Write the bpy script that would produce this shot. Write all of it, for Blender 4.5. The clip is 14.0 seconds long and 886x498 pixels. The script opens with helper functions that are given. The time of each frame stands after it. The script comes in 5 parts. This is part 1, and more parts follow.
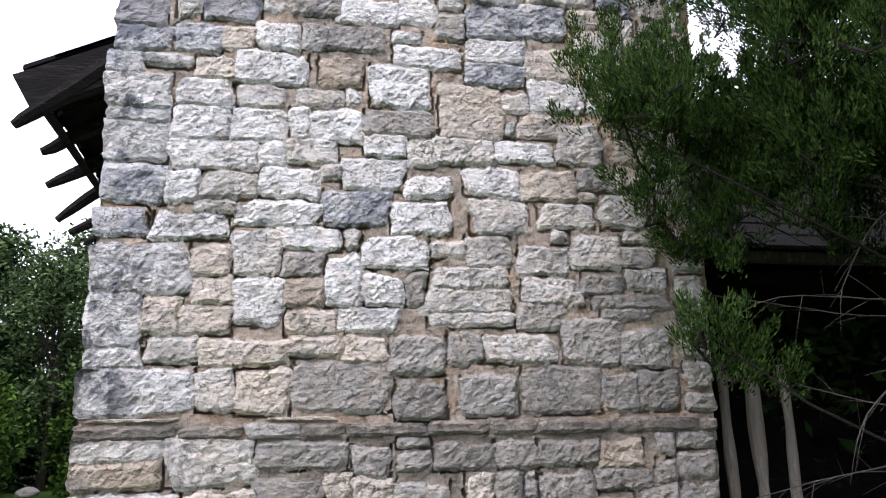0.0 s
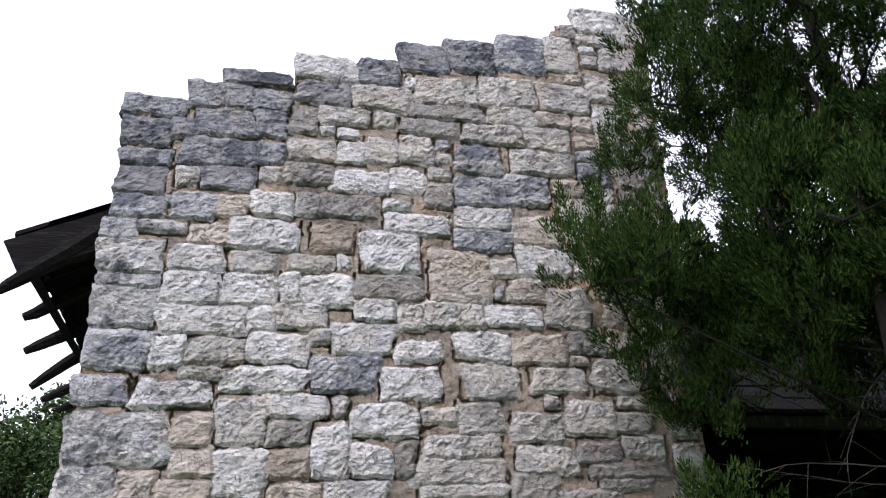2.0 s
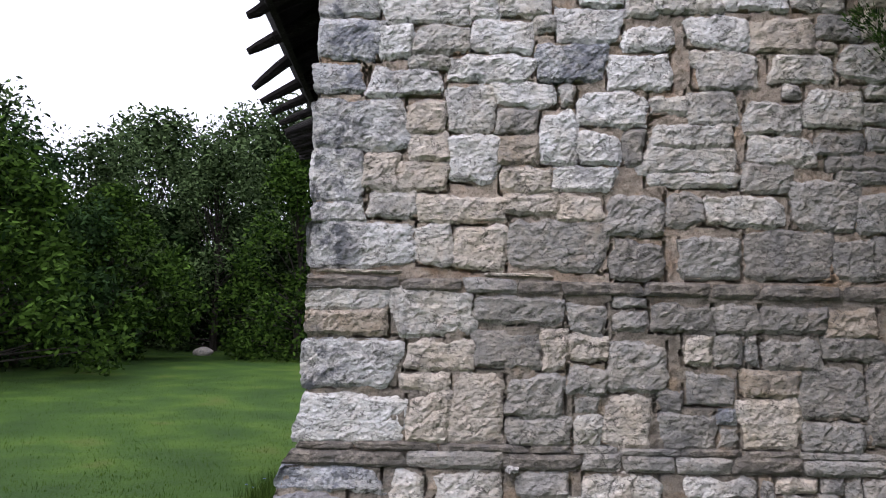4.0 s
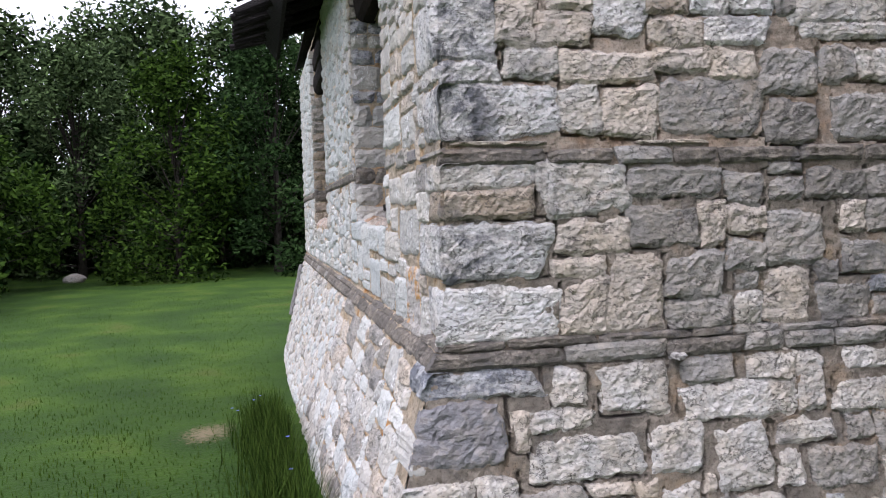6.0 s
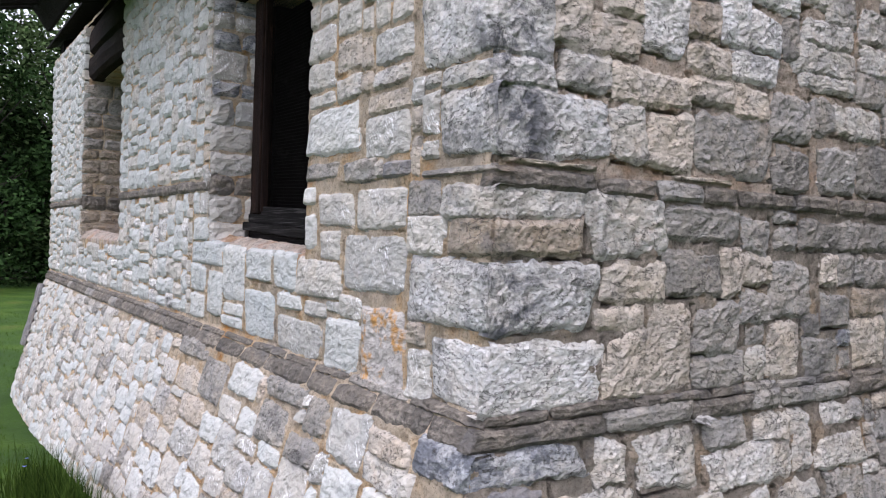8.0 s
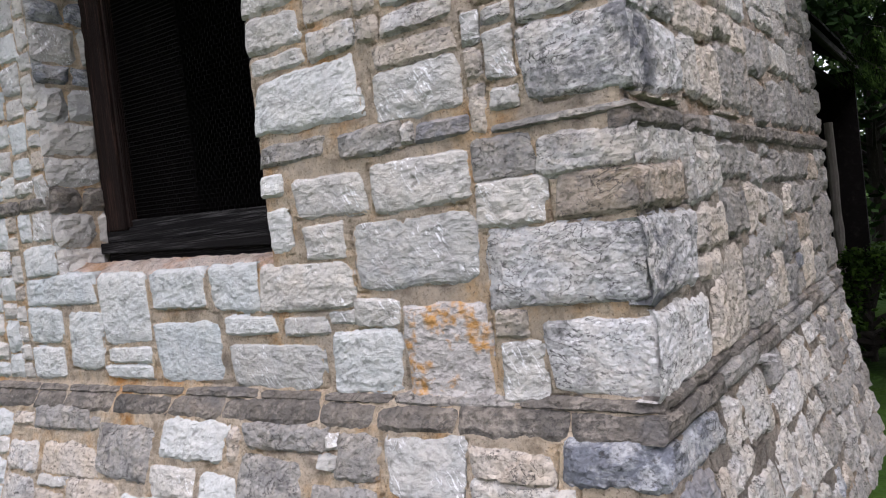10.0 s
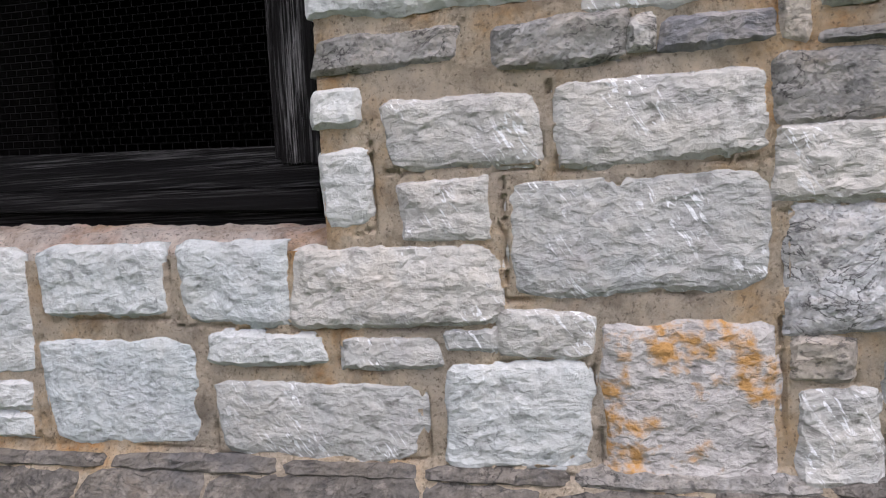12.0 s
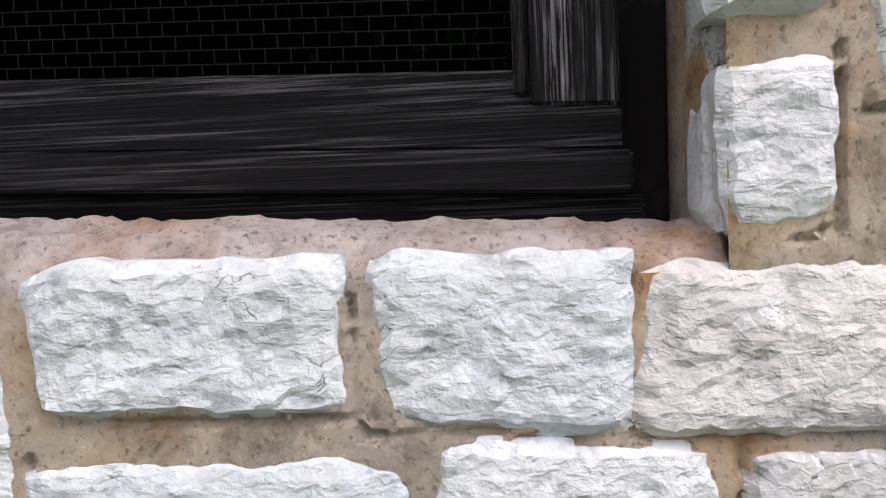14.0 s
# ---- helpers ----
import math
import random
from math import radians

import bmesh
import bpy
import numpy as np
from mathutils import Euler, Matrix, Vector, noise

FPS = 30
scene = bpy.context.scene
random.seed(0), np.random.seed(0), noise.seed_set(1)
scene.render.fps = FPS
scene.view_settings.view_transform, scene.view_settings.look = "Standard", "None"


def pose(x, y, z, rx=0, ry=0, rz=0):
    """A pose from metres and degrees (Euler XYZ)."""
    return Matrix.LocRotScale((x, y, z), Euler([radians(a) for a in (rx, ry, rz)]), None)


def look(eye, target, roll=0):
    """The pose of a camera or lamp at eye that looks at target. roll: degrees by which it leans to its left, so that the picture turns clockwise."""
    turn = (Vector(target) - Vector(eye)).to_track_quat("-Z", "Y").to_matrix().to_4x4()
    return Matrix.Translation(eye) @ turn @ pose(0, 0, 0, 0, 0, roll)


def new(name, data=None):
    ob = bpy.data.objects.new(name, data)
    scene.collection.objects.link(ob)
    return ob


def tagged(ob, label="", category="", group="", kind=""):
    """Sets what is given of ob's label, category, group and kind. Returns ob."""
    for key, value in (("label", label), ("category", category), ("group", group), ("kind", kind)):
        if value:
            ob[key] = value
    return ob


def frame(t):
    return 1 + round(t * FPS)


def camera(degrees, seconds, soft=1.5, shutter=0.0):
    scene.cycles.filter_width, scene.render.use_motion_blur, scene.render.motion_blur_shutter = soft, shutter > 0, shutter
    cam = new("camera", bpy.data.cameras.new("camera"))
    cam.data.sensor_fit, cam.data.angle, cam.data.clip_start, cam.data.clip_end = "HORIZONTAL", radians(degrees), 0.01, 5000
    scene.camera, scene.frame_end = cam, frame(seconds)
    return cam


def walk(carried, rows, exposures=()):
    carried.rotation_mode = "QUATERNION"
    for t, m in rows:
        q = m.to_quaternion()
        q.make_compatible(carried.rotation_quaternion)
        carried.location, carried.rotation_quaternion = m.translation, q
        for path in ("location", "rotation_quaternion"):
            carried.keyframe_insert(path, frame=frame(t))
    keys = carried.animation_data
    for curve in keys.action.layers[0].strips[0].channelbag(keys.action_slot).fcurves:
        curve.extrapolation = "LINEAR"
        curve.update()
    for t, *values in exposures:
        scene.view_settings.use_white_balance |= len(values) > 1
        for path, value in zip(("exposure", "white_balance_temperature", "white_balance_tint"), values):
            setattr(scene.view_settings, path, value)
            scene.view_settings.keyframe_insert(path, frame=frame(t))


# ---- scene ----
cam = camera(61.9, 14.0, soft=1.1)
PATH = [
    (0, (1.076, -3.732, 1.575), (1.436, -1.82, 2.038), -0.9),
    (0.5, (1.132, -3.715, 1.599), (1.525, -1.856, 2.221), -1.4),
    (1, (1.083, -3.715, 1.658), (1.494, -1.913, 2.423), -2.3),
    (1.5, (1.083, -3.718, 1.637), (1.497, -1.978, 2.531), -2.3),
    (2, (1.031, -3.696, 1.603), (1.422, -1.938, 2.473), -1.8),
    (2.5, (0.954, -3.689, 1.532), (1.211, -1.862, 2.304), 0.3),
    (3, (0.874, -3.731, 1.458), (0.926, -1.801, 1.977), 0.4),
    (3.5, (0.813, -3.716, 1.464), (0.853, -1.731, 1.705), 0.3),
    (4, (0.669, -3.599, 1.448), (0.685, -1.605, 1.605), 1.4),
    (4.2, (0.529, -3.545, 1.42), (0.583, -1.549, 1.534), 0.1),
    (6.3, (-0.677, -2.824, 1.3), (-0.216, -0.879, 1.21), 0.5),
    (6.5, (-0.773, -2.741, 1.287), (-0.255, -0.811, 1.2), 1.6),
    (7, (-1.046, -2.513, 1.335), (-0.331, -0.648, 1.243), -3.4),
    (7.5, (-1.208, -2.221, 1.328), (-0.267, -0.459, 1.243), -1.3),
    (8, (-1.344, -1.868, 1.346), (-0.262, -0.187, 1.324), 1.8),
    (8.2, (-1.455, -1.776, 1.335), (-0.336, -0.119, 1.291), 1.9),
    (10.3, (-1.854, -0.478, 1.297), (-0.164, 0.59, 1.225), -5.4),
    (10.5, (-1.833, -0.323, 1.264), (-0.109, 0.683, 1.149), -3.4),
    (11, (-1.661, 0.026, 1.317), (0.125, 0.923, 1.239), -3.1),
    (11.5, (-1.521, 0.359, 1.312), (0.316, 1.143, 1.218), -2.1),
    (12, (-1.437, 0.694, 1.341), (0.471, 1.276, 1.197), -3.2),
    (12.5, (-1.283, 0.922, 1.366), (0.632, 1.444, 1.118), -2.0),
    (13, (-1.052, 1.13, 1.403), (0.877, 1.605, 1.169), -3.5),
    (13.5, (-0.923, 1.388, 1.397), (1.045, 1.695, 1.219), -4.6),
    (14, (-0.783, 1.589, 1.327), (1.201, 1.801, 1.185), -2.4),
]
walk(cam, [(t, look(eye, target, roll)) for t, eye, target, roll in PATH],
     [(t, e, k, 20) for t, e, k in ((0, 1.1, 6150), (1, 1.05, 6150), (1.5, 0.86, 6150), (3, 0.54, 6150), (4, 0.57, 6150), (6.5, 0.66, 6150), (8, 0.62, 6150), (10.5, 0.50, 6260), (12, 0.49, 6260), (13, 0.54, 6260), (13.5, 0.76, 6400), (14, 0.98, 6350))])

# ---- sky and sun ----
world = bpy.data.worlds.new("sky")
world.use_nodes = True
scene.world = world
wn, wl = world.node_tree.nodes, world.node_tree.links
sky = wn.new("ShaderNodeTexSky")
sky.sky_type = "NISHITA"
sky.sun_disc = False
sky.sun_elevation, sky.sun_rotation = radians(58), radians(222)
sky.air_density, sky.dust_density, sky.ozone_density = 1.6, 6.0, 1.0
pale = wn.new("ShaderNodeMixRGB")
pale.inputs[0].default_value = 0.88
pale.inputs[2].default_value = (9.7, 9.9, 10.7, 1)
wl.new(sky.outputs[0], pale.inputs[1])
wl.new(pale.outputs[0], wn["Background"].inputs[0])
wn["Background"].inputs[1].default_value = 0.13
sun = new("sun", bpy.data.lights.new("sun", "SUN"))
sun.data.energy, sun.data.angle, sun.data.color = 1.4, radians(30), (1.0, 0.97, 0.93)
sun.matrix_world = look((-7, -7.8, 16.8), (0, 0, 0))


# ---- materials ----
def nodes_of(name, rough=0.9, metal=0.0):
    m = bpy.data.materials.new(name)
    m.use_nodes = True
    n, l = m.node_tree.nodes, m.node_tree.links
    b = n["Principled BSDF"]
    b.inputs["Roughness"].default_value, b.inputs["Metallic"].default_value = rough, metal
    b.inputs["Specular IOR Level"].default_value = 0.25
    return m, n, l, b


def tex(n, l, kind, scale, detail=6.0, rough=0.6, coord="Object", stretch=None):
    c = n.new("ShaderNodeTexCoord")
    src = c.outputs[coord]
    if stretch:
        mp = n.new("ShaderNodeMapping")
        mp.inputs["Scale"].default_value = stretch
        l.new(src, mp.inputs[0])
        src = mp.outputs[0]
    t = n.new("ShaderNodeTex" + kind)
    l.new(src, t.inputs["Vector"])
    t.inputs["Scale"].default_value = scale
    if kind == "Noise":
        t.inputs["Detail"].default_value, t.inputs["Roughness"].default_value = detail, rough
    return t


def ramp(n, l, fac, stops):
    r = n.new("ShaderNodeValToRGB")
    while len(r.color_ramp.elements) < len(stops):
        r.color_ramp.elements.new(0.5)
    for e, (p, c) in zip(r.color_ramp.elements, stops):
        e.position, e.color = p, (c + (1,) if len(c) == 3 else c)
    l.new(fac, r.inputs[0])
    return r.outputs[0]


def mixed(n, l, fac, a, b, kind="MIX"):
    m = n.new("ShaderNodeMixRGB")
    m.blend_type = kind
    for k, v in ((0, fac), (1, a), (2, b)):
        if isinstance(v, (int, float)):
            m.inputs[k].default_value = v
        elif isinstance(v, tuple):
            m.inputs[k].default_value = v + (1,)
        else:
            l.new(v, m.inputs[k])
    return m.outputs[0]


def bumped(n, l, b, height, strength, dist, before=None):
    k = n.new("ShaderNodeBump")
    k.inputs["Strength"].default_value, k.inputs["Distance"].default_value = strength, dist
    l.new(height, k.inputs["Height"])
    if before:
        l.new(before, k.inputs["Normal"])
    l.new(k.outputs[0], b.inputs["Normal"])
    return k.outputs[0]


def world_vec(n):
    return n.new("ShaderNodeNewGeometry").outputs["Position"]


def grain_of(n, l, pos):
    """A maker of noise in world space, at real size."""
    def grain(scale, detail=5, rough=0.6, stretch=None, warp=0.0, shift=0.0, turn=0.0):
        t = n.new("ShaderNodeTexNoise")
        t.inputs["Scale"].default_value, t.inputs["Detail"].default_value, t.inputs["Roughness"].default_value = scale, detail, rough
        t.inputs["Distortion"].default_value = warp
        mp = n.new("ShaderNodeMapping")
        mp.inputs["Scale"].default_value = stretch or (1, 1, 1)
        mp.inputs["Location"].default_value = (shift, shift, shift)
        src = pos
        if turn:
            lean = n.new("ShaderNodeMapping")
            lean.inputs["Rotation"].default_value = (turn, 0, 0)
            l.new(pos, lean.inputs[0])
            src = lean.outputs[0]
        l.new(src, mp.inputs[0])
        l.new(mp.outputs[0], t.inputs["Vector"])
        return t.outputs[0]
    return grain


def grey_ramp(n, l, fac, lo, hi, top):
    return ramp(n, l, fac, [(lo, (0, 0, 0)), (hi, (top, top, top))])


def weathered_colour(n, l, grain, col, dark, rust):
    """Soot and rust that run over stones and mortar alike."""
    col = mixed(n, l, grey_ramp(n, l, grain(3.6, 7, 0.68, None, 0.4, 4.0), 0.55, 0.66, dark), col, (0.14, 0.14, 0.145))
    return mixed(n, l, grey_ramp(n, l, grain(4.3, 6, 0.62, None, 0.3, 9.0), 0.60, 0.72, rust), col, (0.50, 0.33, 0.18))


def sums(n, l, kind, a, b=0.0):
    m = n.new("ShaderNodeMath")
    m.operation = kind
    l.new(a, m.inputs[0])
    m.inputs[1].default_value = b
    return m.outputs[0]


def thin_lines(n, l, fac, width):
    """Hairline cracks, where a noise crosses its middle value."""
    off = sums(n, l, "ABSOLUTE", sums(n, l, "SUBTRACT", fac, 0.5))
    return ramp(n, l, off, [(0.0, (1, 1, 1)), (width, (0, 0, 0))])


def flaked(n, l, fac, steps):
    """Split layers: gentle slopes that break off at sharp lips."""
    return sums(n, l, "FRACT", sums(n, l, "MULTIPLY", fac, steps))


def stone_material(name, a, c, stain=0.5, blotch=(0.15, 0.15, 0.155), rough=1.0, spread=0.0, smear=0.5, pits=0.65, marks=0.0, sooty=False):
    """Rough limestone between the colours a and c, with grey weathering, lime smears and dark pits."""
    m, n, l, b = nodes_of(name, 0.93)
    rnd = n.new("ShaderNodeObjectInfo").outputs["Random"]
    pos = world_vec(n)
    grain = grain_of(n, l, pos)
    coarse = smear > 0.3
    fine, mid, big = grain(70, 6, 0.75), grain(27 if coarse else 19, 7 if coarse else 5, 0.7 if coarse else 0.6, (1, 1, 1.4), 0.2), grain(5.5, 5, 0.62)
    base = ramp(n, l, mixed(n, l, 0.6, rnd, grain(8, 5, 0.7)), [(0.2, a), (0.75, c)])
    warm = ramp(n, l, grain(6.5, 4, 0.6, None, 0, 2.0), [(0.4, (1.0, 1.0, 1.0)), (0.68, (1.0, 0.93, 0.82))])
    col = mixed(n, l, min(1.0, 1.7 * smear), base, warm, "MULTIPLY")
    col = mixed(n, l, 0.85, col, ramp(n, l, mid, [(0.30, (0.44, 0.43, 0.42)), (0.43, (0.96, 0.96, 0.96)), (0.66, (1.12, 1.12, 1.12))]), "MULTIPLY")
    col = mixed(n, l, 0.42, col, ramp(n, l, fine, [(0.34, (0.66, 0.65, 0.64)), (0.62, (1.06, 1.06, 1.06))]), "MULTIPLY")
    col = mixed(n, l, grey_ramp(n, l, mixed(n, l, 0.5, grain(8, 7, 0.7, None, 0.3, 6.0), mid), 0.49, 0.56, smear), col, (0.54, 0.475, 0.40))
    col = mixed(n, l, grey_ramp(n, l, mixed(n, l, 0.45, big, mid), 0.52 - spread, 0.60 - spread, stain), col, blotch)
    col = weathered_colour(n, l, grain, col, 0.6 if coarse else 0.15, 0.6 * smear)
    col = mixed(n, l, grey_ramp(n, l, grain(46, 4, 0.6, (1, 1, 1.7)), 0.575 if coarse else 0.61, 0.66 if coarse else 0.69, pits), col, (0.10, 0.095, 0.09))
    if sooty:
        away = n.new("ShaderNodeMapping")
        away.inputs["Location"].default_value, away.inputs["Scale"].default_value = (-0.13, 0.0, 0), (1, 1.3, 0)
        l.new(pos, away.inputs[0])
        span = n.new("ShaderNodeVectorMath")
        span.operation = "LENGTH"
        l.new(away.outputs[0], span.inputs[0])
        edge = ramp(n, l, span.outputs["Value"], [(0.06, (1, 1, 1)), (0.26, (0, 0, 0))])
        col = mixed(n, l, mixed(n, l, 1.0, edge, grey_ramp(n, l, grain(9, 7, 0.7, None, 0.4, 2.5), 0.46, 0.60, 0.95), "MULTIPLY"), col, (0.10, 0.105, 0.12))
    crack = thin_lines(n, l, grain(10 if coarse else 8, 5, 0.6, (1, 1, 1.6), 0.7, 1.5), 0.016 if coarse else 0.007)
    crack = mixed(n, l, 1.0, crack, grey_ramp(n, l, grain(9, 3, 0.5, None, 0, 8.0), 0.47 if coarse else 0.60, 0.56 if coarse else 0.66, 0.9 if coarse else 0.5), "MULTIPLY")
    col = mixed(n, l, crack, col, (0.075, 0.07, 0.066))
    if marks:
        strokes = grey_ramp(n, l, grain(12, 2, 0.5, (7, 7, 1.7), 1.3, 0.0, 0.6), 0.57, 0.62, marks)
        col = mixed(n, l, mixed(n, l, 1.0, strokes, grey_ramp(n, l, grain(6, 3, 0.5, None, 0, 3.0), 0.50, 0.60, 1.0), "MULTIPLY"), col, (0.80, 0.81, 0.82))
    l.new(col, b.inputs["Base Color"])
    chip = n.new("ShaderNodeTexVoronoi")
    chip.distance = "MANHATTAN"
    chip.inputs["Scale"].default_value = 34
    mp = n.new("ShaderNodeMapping")
    mp.inputs["Scale"].default_value = (1, 1, 1.6)
    l.new(mixed(n, l, 0.06, pos, mid, "ADD"), mp.inputs[0])
    l.new(mp.outputs[0], chip.inputs["Vector"])
    k = bumped(n, l, b, mid, (0.75 if coarse else 0.6) * rough, 0.020 * rough)
    k = bumped(n, l, b, chip.outputs[0], 0.4 * rough, 0.009, k)
    k = bumped(n, l, b, flaked(n, l, grain(12, 4, 0.55, (1, 1, 1.9), 0.5, 3.0), 6.0 if coarse else 3.5), 0.55 if coarse else 0.34, 0.011, k)
    if coarse:
        k = bumped(n, l, b, flaked(n, l, grain(30, 3, 0.5, (1, 1, 1.7), 0.4, 5.0), 4.0), 0.45, 0.005, k)
    k = bumped(n, l, b, crack, 0.8, -0.006, k)
    bumped(n, l, b, fine, 0.9 if coarse else 0.4, 0.008, k)
    return m


WHITE = stone_material("white_limestone", (0.70, 0.70, 0.70), (0.84, 0.84, 0.835), 0.4, smear=0.31)
PALE = stone_material("pale_limestone", (0.55, 0.54, 0.515), (0.69, 0.675, 0.65), 0.5)
CREAM = stone_material("cream_limestone", (0.53, 0.48, 0.42), (0.67, 0.61, 0.54), 0.4, smear=0.5)
GREY = stone_material("grey_limestone", (0.32, 0.31, 0.295), (0.42, 0.41, 0.39), 0.5, smear=0.4)
LICHEN = stone_material("lichened_limestone", (0.47, 0.49, 0.52), (0.58, 0.595, 0.62), 0.85, (0.14, 0.155, 0.19), spread=0.045, smear=0.35)
SLATE = stone_material("dark_stone", (0.17, 0.17, 0.18), (0.26, 0.26, 0.275), 0.6, (0.07, 0.07, 0.08), smear=0.25)
RUSTED = stone_material("rust_stained_limestone", (0.42, 0.40, 0.38), (0.47, 0.45, 0.43), 0.95, (0.43, 0.23, 0.07), 1.0, smear=0.1, pits=0.5)
TAN = stone_material("rusty_limestone", (0.38, 0.325, 0.265), (0.46, 0.40, 0.335), 0.4, smear=0.55)
BLUE = stone_material("blue_white_limestone", (0.42, 0.46, 0.468), (0.57, 0.572, 0.545), 0.25, (0.30, 0.31, 0.33), 0.75, smear=0.12, pits=0.35, marks=0.25)
ASH = stone_material("ash_limestone", (0.37, 0.38, 0.37), (0.51, 0.49, 0.45), 0.4, (0.28, 0.275, 0.28), 0.85, smear=0.18, pits=0.45, marks=0.75)
DARK = stone_material("ledge_slab", (0.13, 0.12, 0.108), (0.23, 0.21, 0.185), 0.6, (0.10, 0.095, 0.09), smear=0.35)
QUOIN = stone_material("quoin_limestone", (0.54, 0.55, 0.555), (0.69, 0.69, 0.685), 0.8, (0.17, 0.175, 0.185), spread=-0.02, smear=0.31, sooty=True)
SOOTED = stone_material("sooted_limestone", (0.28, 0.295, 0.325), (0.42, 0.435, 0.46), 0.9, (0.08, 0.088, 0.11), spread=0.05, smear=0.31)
# darkest stones: grime plus the trees' shade, put into the colour
SHADED_GRIME = stone_material("shaded_grimy_limestone", (0.25, 0.24, 0.225), (0.34, 0.325, 0.305), 0.5, smear=0.32)
LIME_MIX = [WHITE, PALE, PALE, PALE, CREAM, CREAM, GREY, LICHEN]
SIDE_MIX = [BLUE, BLUE, BLUE, BLUE, ASH, ASH, WHITE]
BASE_MIX = [CREAM, PALE, GREY, ASH, ASH, ASH, ASH, BLUE, BLUE, BLUE]


def mortar_material(name, stops, dark, rust):
    m, n, l, b = nodes_of(name, 0.95)
    pos = world_vec(n)
    grain = grain_of(n, l, pos)
    t, g = grain(50, 8, 0.75), grain(3.2, 6, 0.65)
    col = ramp(n, l, g, stops)
    col = mixed(n, l, 0.8, col, ramp(n, l, t, [(0.32, (0.5, 0.47, 0.44)), (0.46, (0.97, 0.97, 0.97)), (0.7, (1.15, 1.15, 1.15))]), "MULTIPLY")
    col = mixed(n, l, 0.9, col, ramp(n, l, grain(11, 7, 0.7, None, 0.3, 12.0), [(0.36, (0.55, 0.53, 0.51)), (0.50, (0.95, 0.95, 0.95)), (0.66, (1.08, 1.07, 1.05))]), "MULTIPLY")
    col = weathered_colour(n, l, grain, col, dark, rust)
    col = mixed(n, l, grey_ramp(n, l, grain(120, 3, 0.55, None, 0, 7.0), 0.58, 0.68, 0.6), col, (0.11, 0.08, 0.055))
    l.new(col, b.inputs["Base Color"])
    k = bumped(n, l, b, grain(30, 6, 0.72), 1.0, 0.034)
    k = bumped(n, l, b, grain(130, 4, 0.7, None, 0, 2.0), 0.9, 0.008, k)
    bumped(n, l, b, t, 1.0, 0.016, k)
    return m


MORTAR = mortar_material("tan_mortar", [(0.34, (0.54, 0.465, 0.375)), (0.52, (0.63, 0.52, 0.385)), (0.60, (0.61, 0.44, 0.27)), (0.68, (0.56, 0.28, 0.09))], 0.25, 0.6)
SILL_MORTAR = mortar_material("pinkish_sill_mortar", [(0.36, (0.56, 0.45, 0.36)), (0.48, (0.70, 0.62, 0.55)), (0.58, (0.68, 0.52, 0.42)), (0.70, (0.52, 0.31, 0.16))], 0.1, 0.3)
OLD_MORTAR = mortar_material("grey_mortar", [(0.36, (0.50, 0.43, 0.36)), (0.52, (0.58, 0.485, 0.395)), (0.64, (0.60, 0.43, 0.30))], 0.5, 0.7)
LOW_MORTAR = mortar_material("dull_mortar", [(0.36, (0.28, 0.25, 0.215)), (0.52, (0.39, 0.34, 0.285)), (0.66, (0.47, 0.36, 0.255))], 0.6, 0.6)


def wood_material(name, dark, light, grain=(1, 12, 12)):
    m, n, l, b = nodes_of(name, 0.9)
    b.inputs["Specular IOR Level"].default_value = 0.12
    t = tex(n, l, "Noise", 6, 8, 0.7, "Object", grain)
    worn = tex(n, l, "Noise", 5, 5, 0.6, "Object", tuple(g ** 0.5 if g > 2 else g * 0.4 for g in grain))
    streak = grey_ramp(n, l, t.outputs[0], 0.47, 0.72, 1.0)
    patch = ramp(n, l, worn.outputs[0], [(0.44, (0.04, 0.04, 0.04)), (0.68, (1, 1, 1))])
    l.new(mixed(n, l, mixed(n, l, 1.0, streak, patch, "MULTIPLY"), dark, light), b.inputs["Base Color"])
    bumped(n, l, b, t.outputs[0], 0.9, 0.008)
    return m


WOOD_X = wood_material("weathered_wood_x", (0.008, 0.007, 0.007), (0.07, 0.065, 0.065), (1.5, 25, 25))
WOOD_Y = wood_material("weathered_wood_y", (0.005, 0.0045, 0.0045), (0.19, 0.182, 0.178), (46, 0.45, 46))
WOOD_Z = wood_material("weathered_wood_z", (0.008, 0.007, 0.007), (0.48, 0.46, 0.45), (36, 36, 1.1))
RED_WOOD = wood_material("reddish_wood", (0.010, 0.006, 0.005), (0.12, 0.066, 0.048), (30, 30, 1.0))
# near-black boards: the shade of unlit rooms is put into the colour
UNLIT = wood_material("unlit_boards", (0.006, 0.005, 0.005), (0.025, 0.022, 0.02), (3, 3, 3))


def leaf_material(name, a, c):
    m, n, l, b = nodes_of(name, 0.9)
    b.inputs["Specular IOR Level"].default_value = 0.06
    g = n.new("ShaderNodeNewGeometry")
    l.new(ramp(n, l, g.outputs["Random Per Island"], [(0.0, a), (1.0, c)]), b.inputs["Base Color"])
    return m


CEDAR = leaf_material("cedar_leaf", (0.003, 0.009, 0.003), (0.055, 0.10, 0.021))
OAK = leaf_material("oak_leaf", (0.005, 0.013, 0.004), (0.092, 0.142, 0.054))
BUSH = leaf_material("bush_leaf", (0.003, 0.011, 0.002), (0.054, 0.104, 0.015))


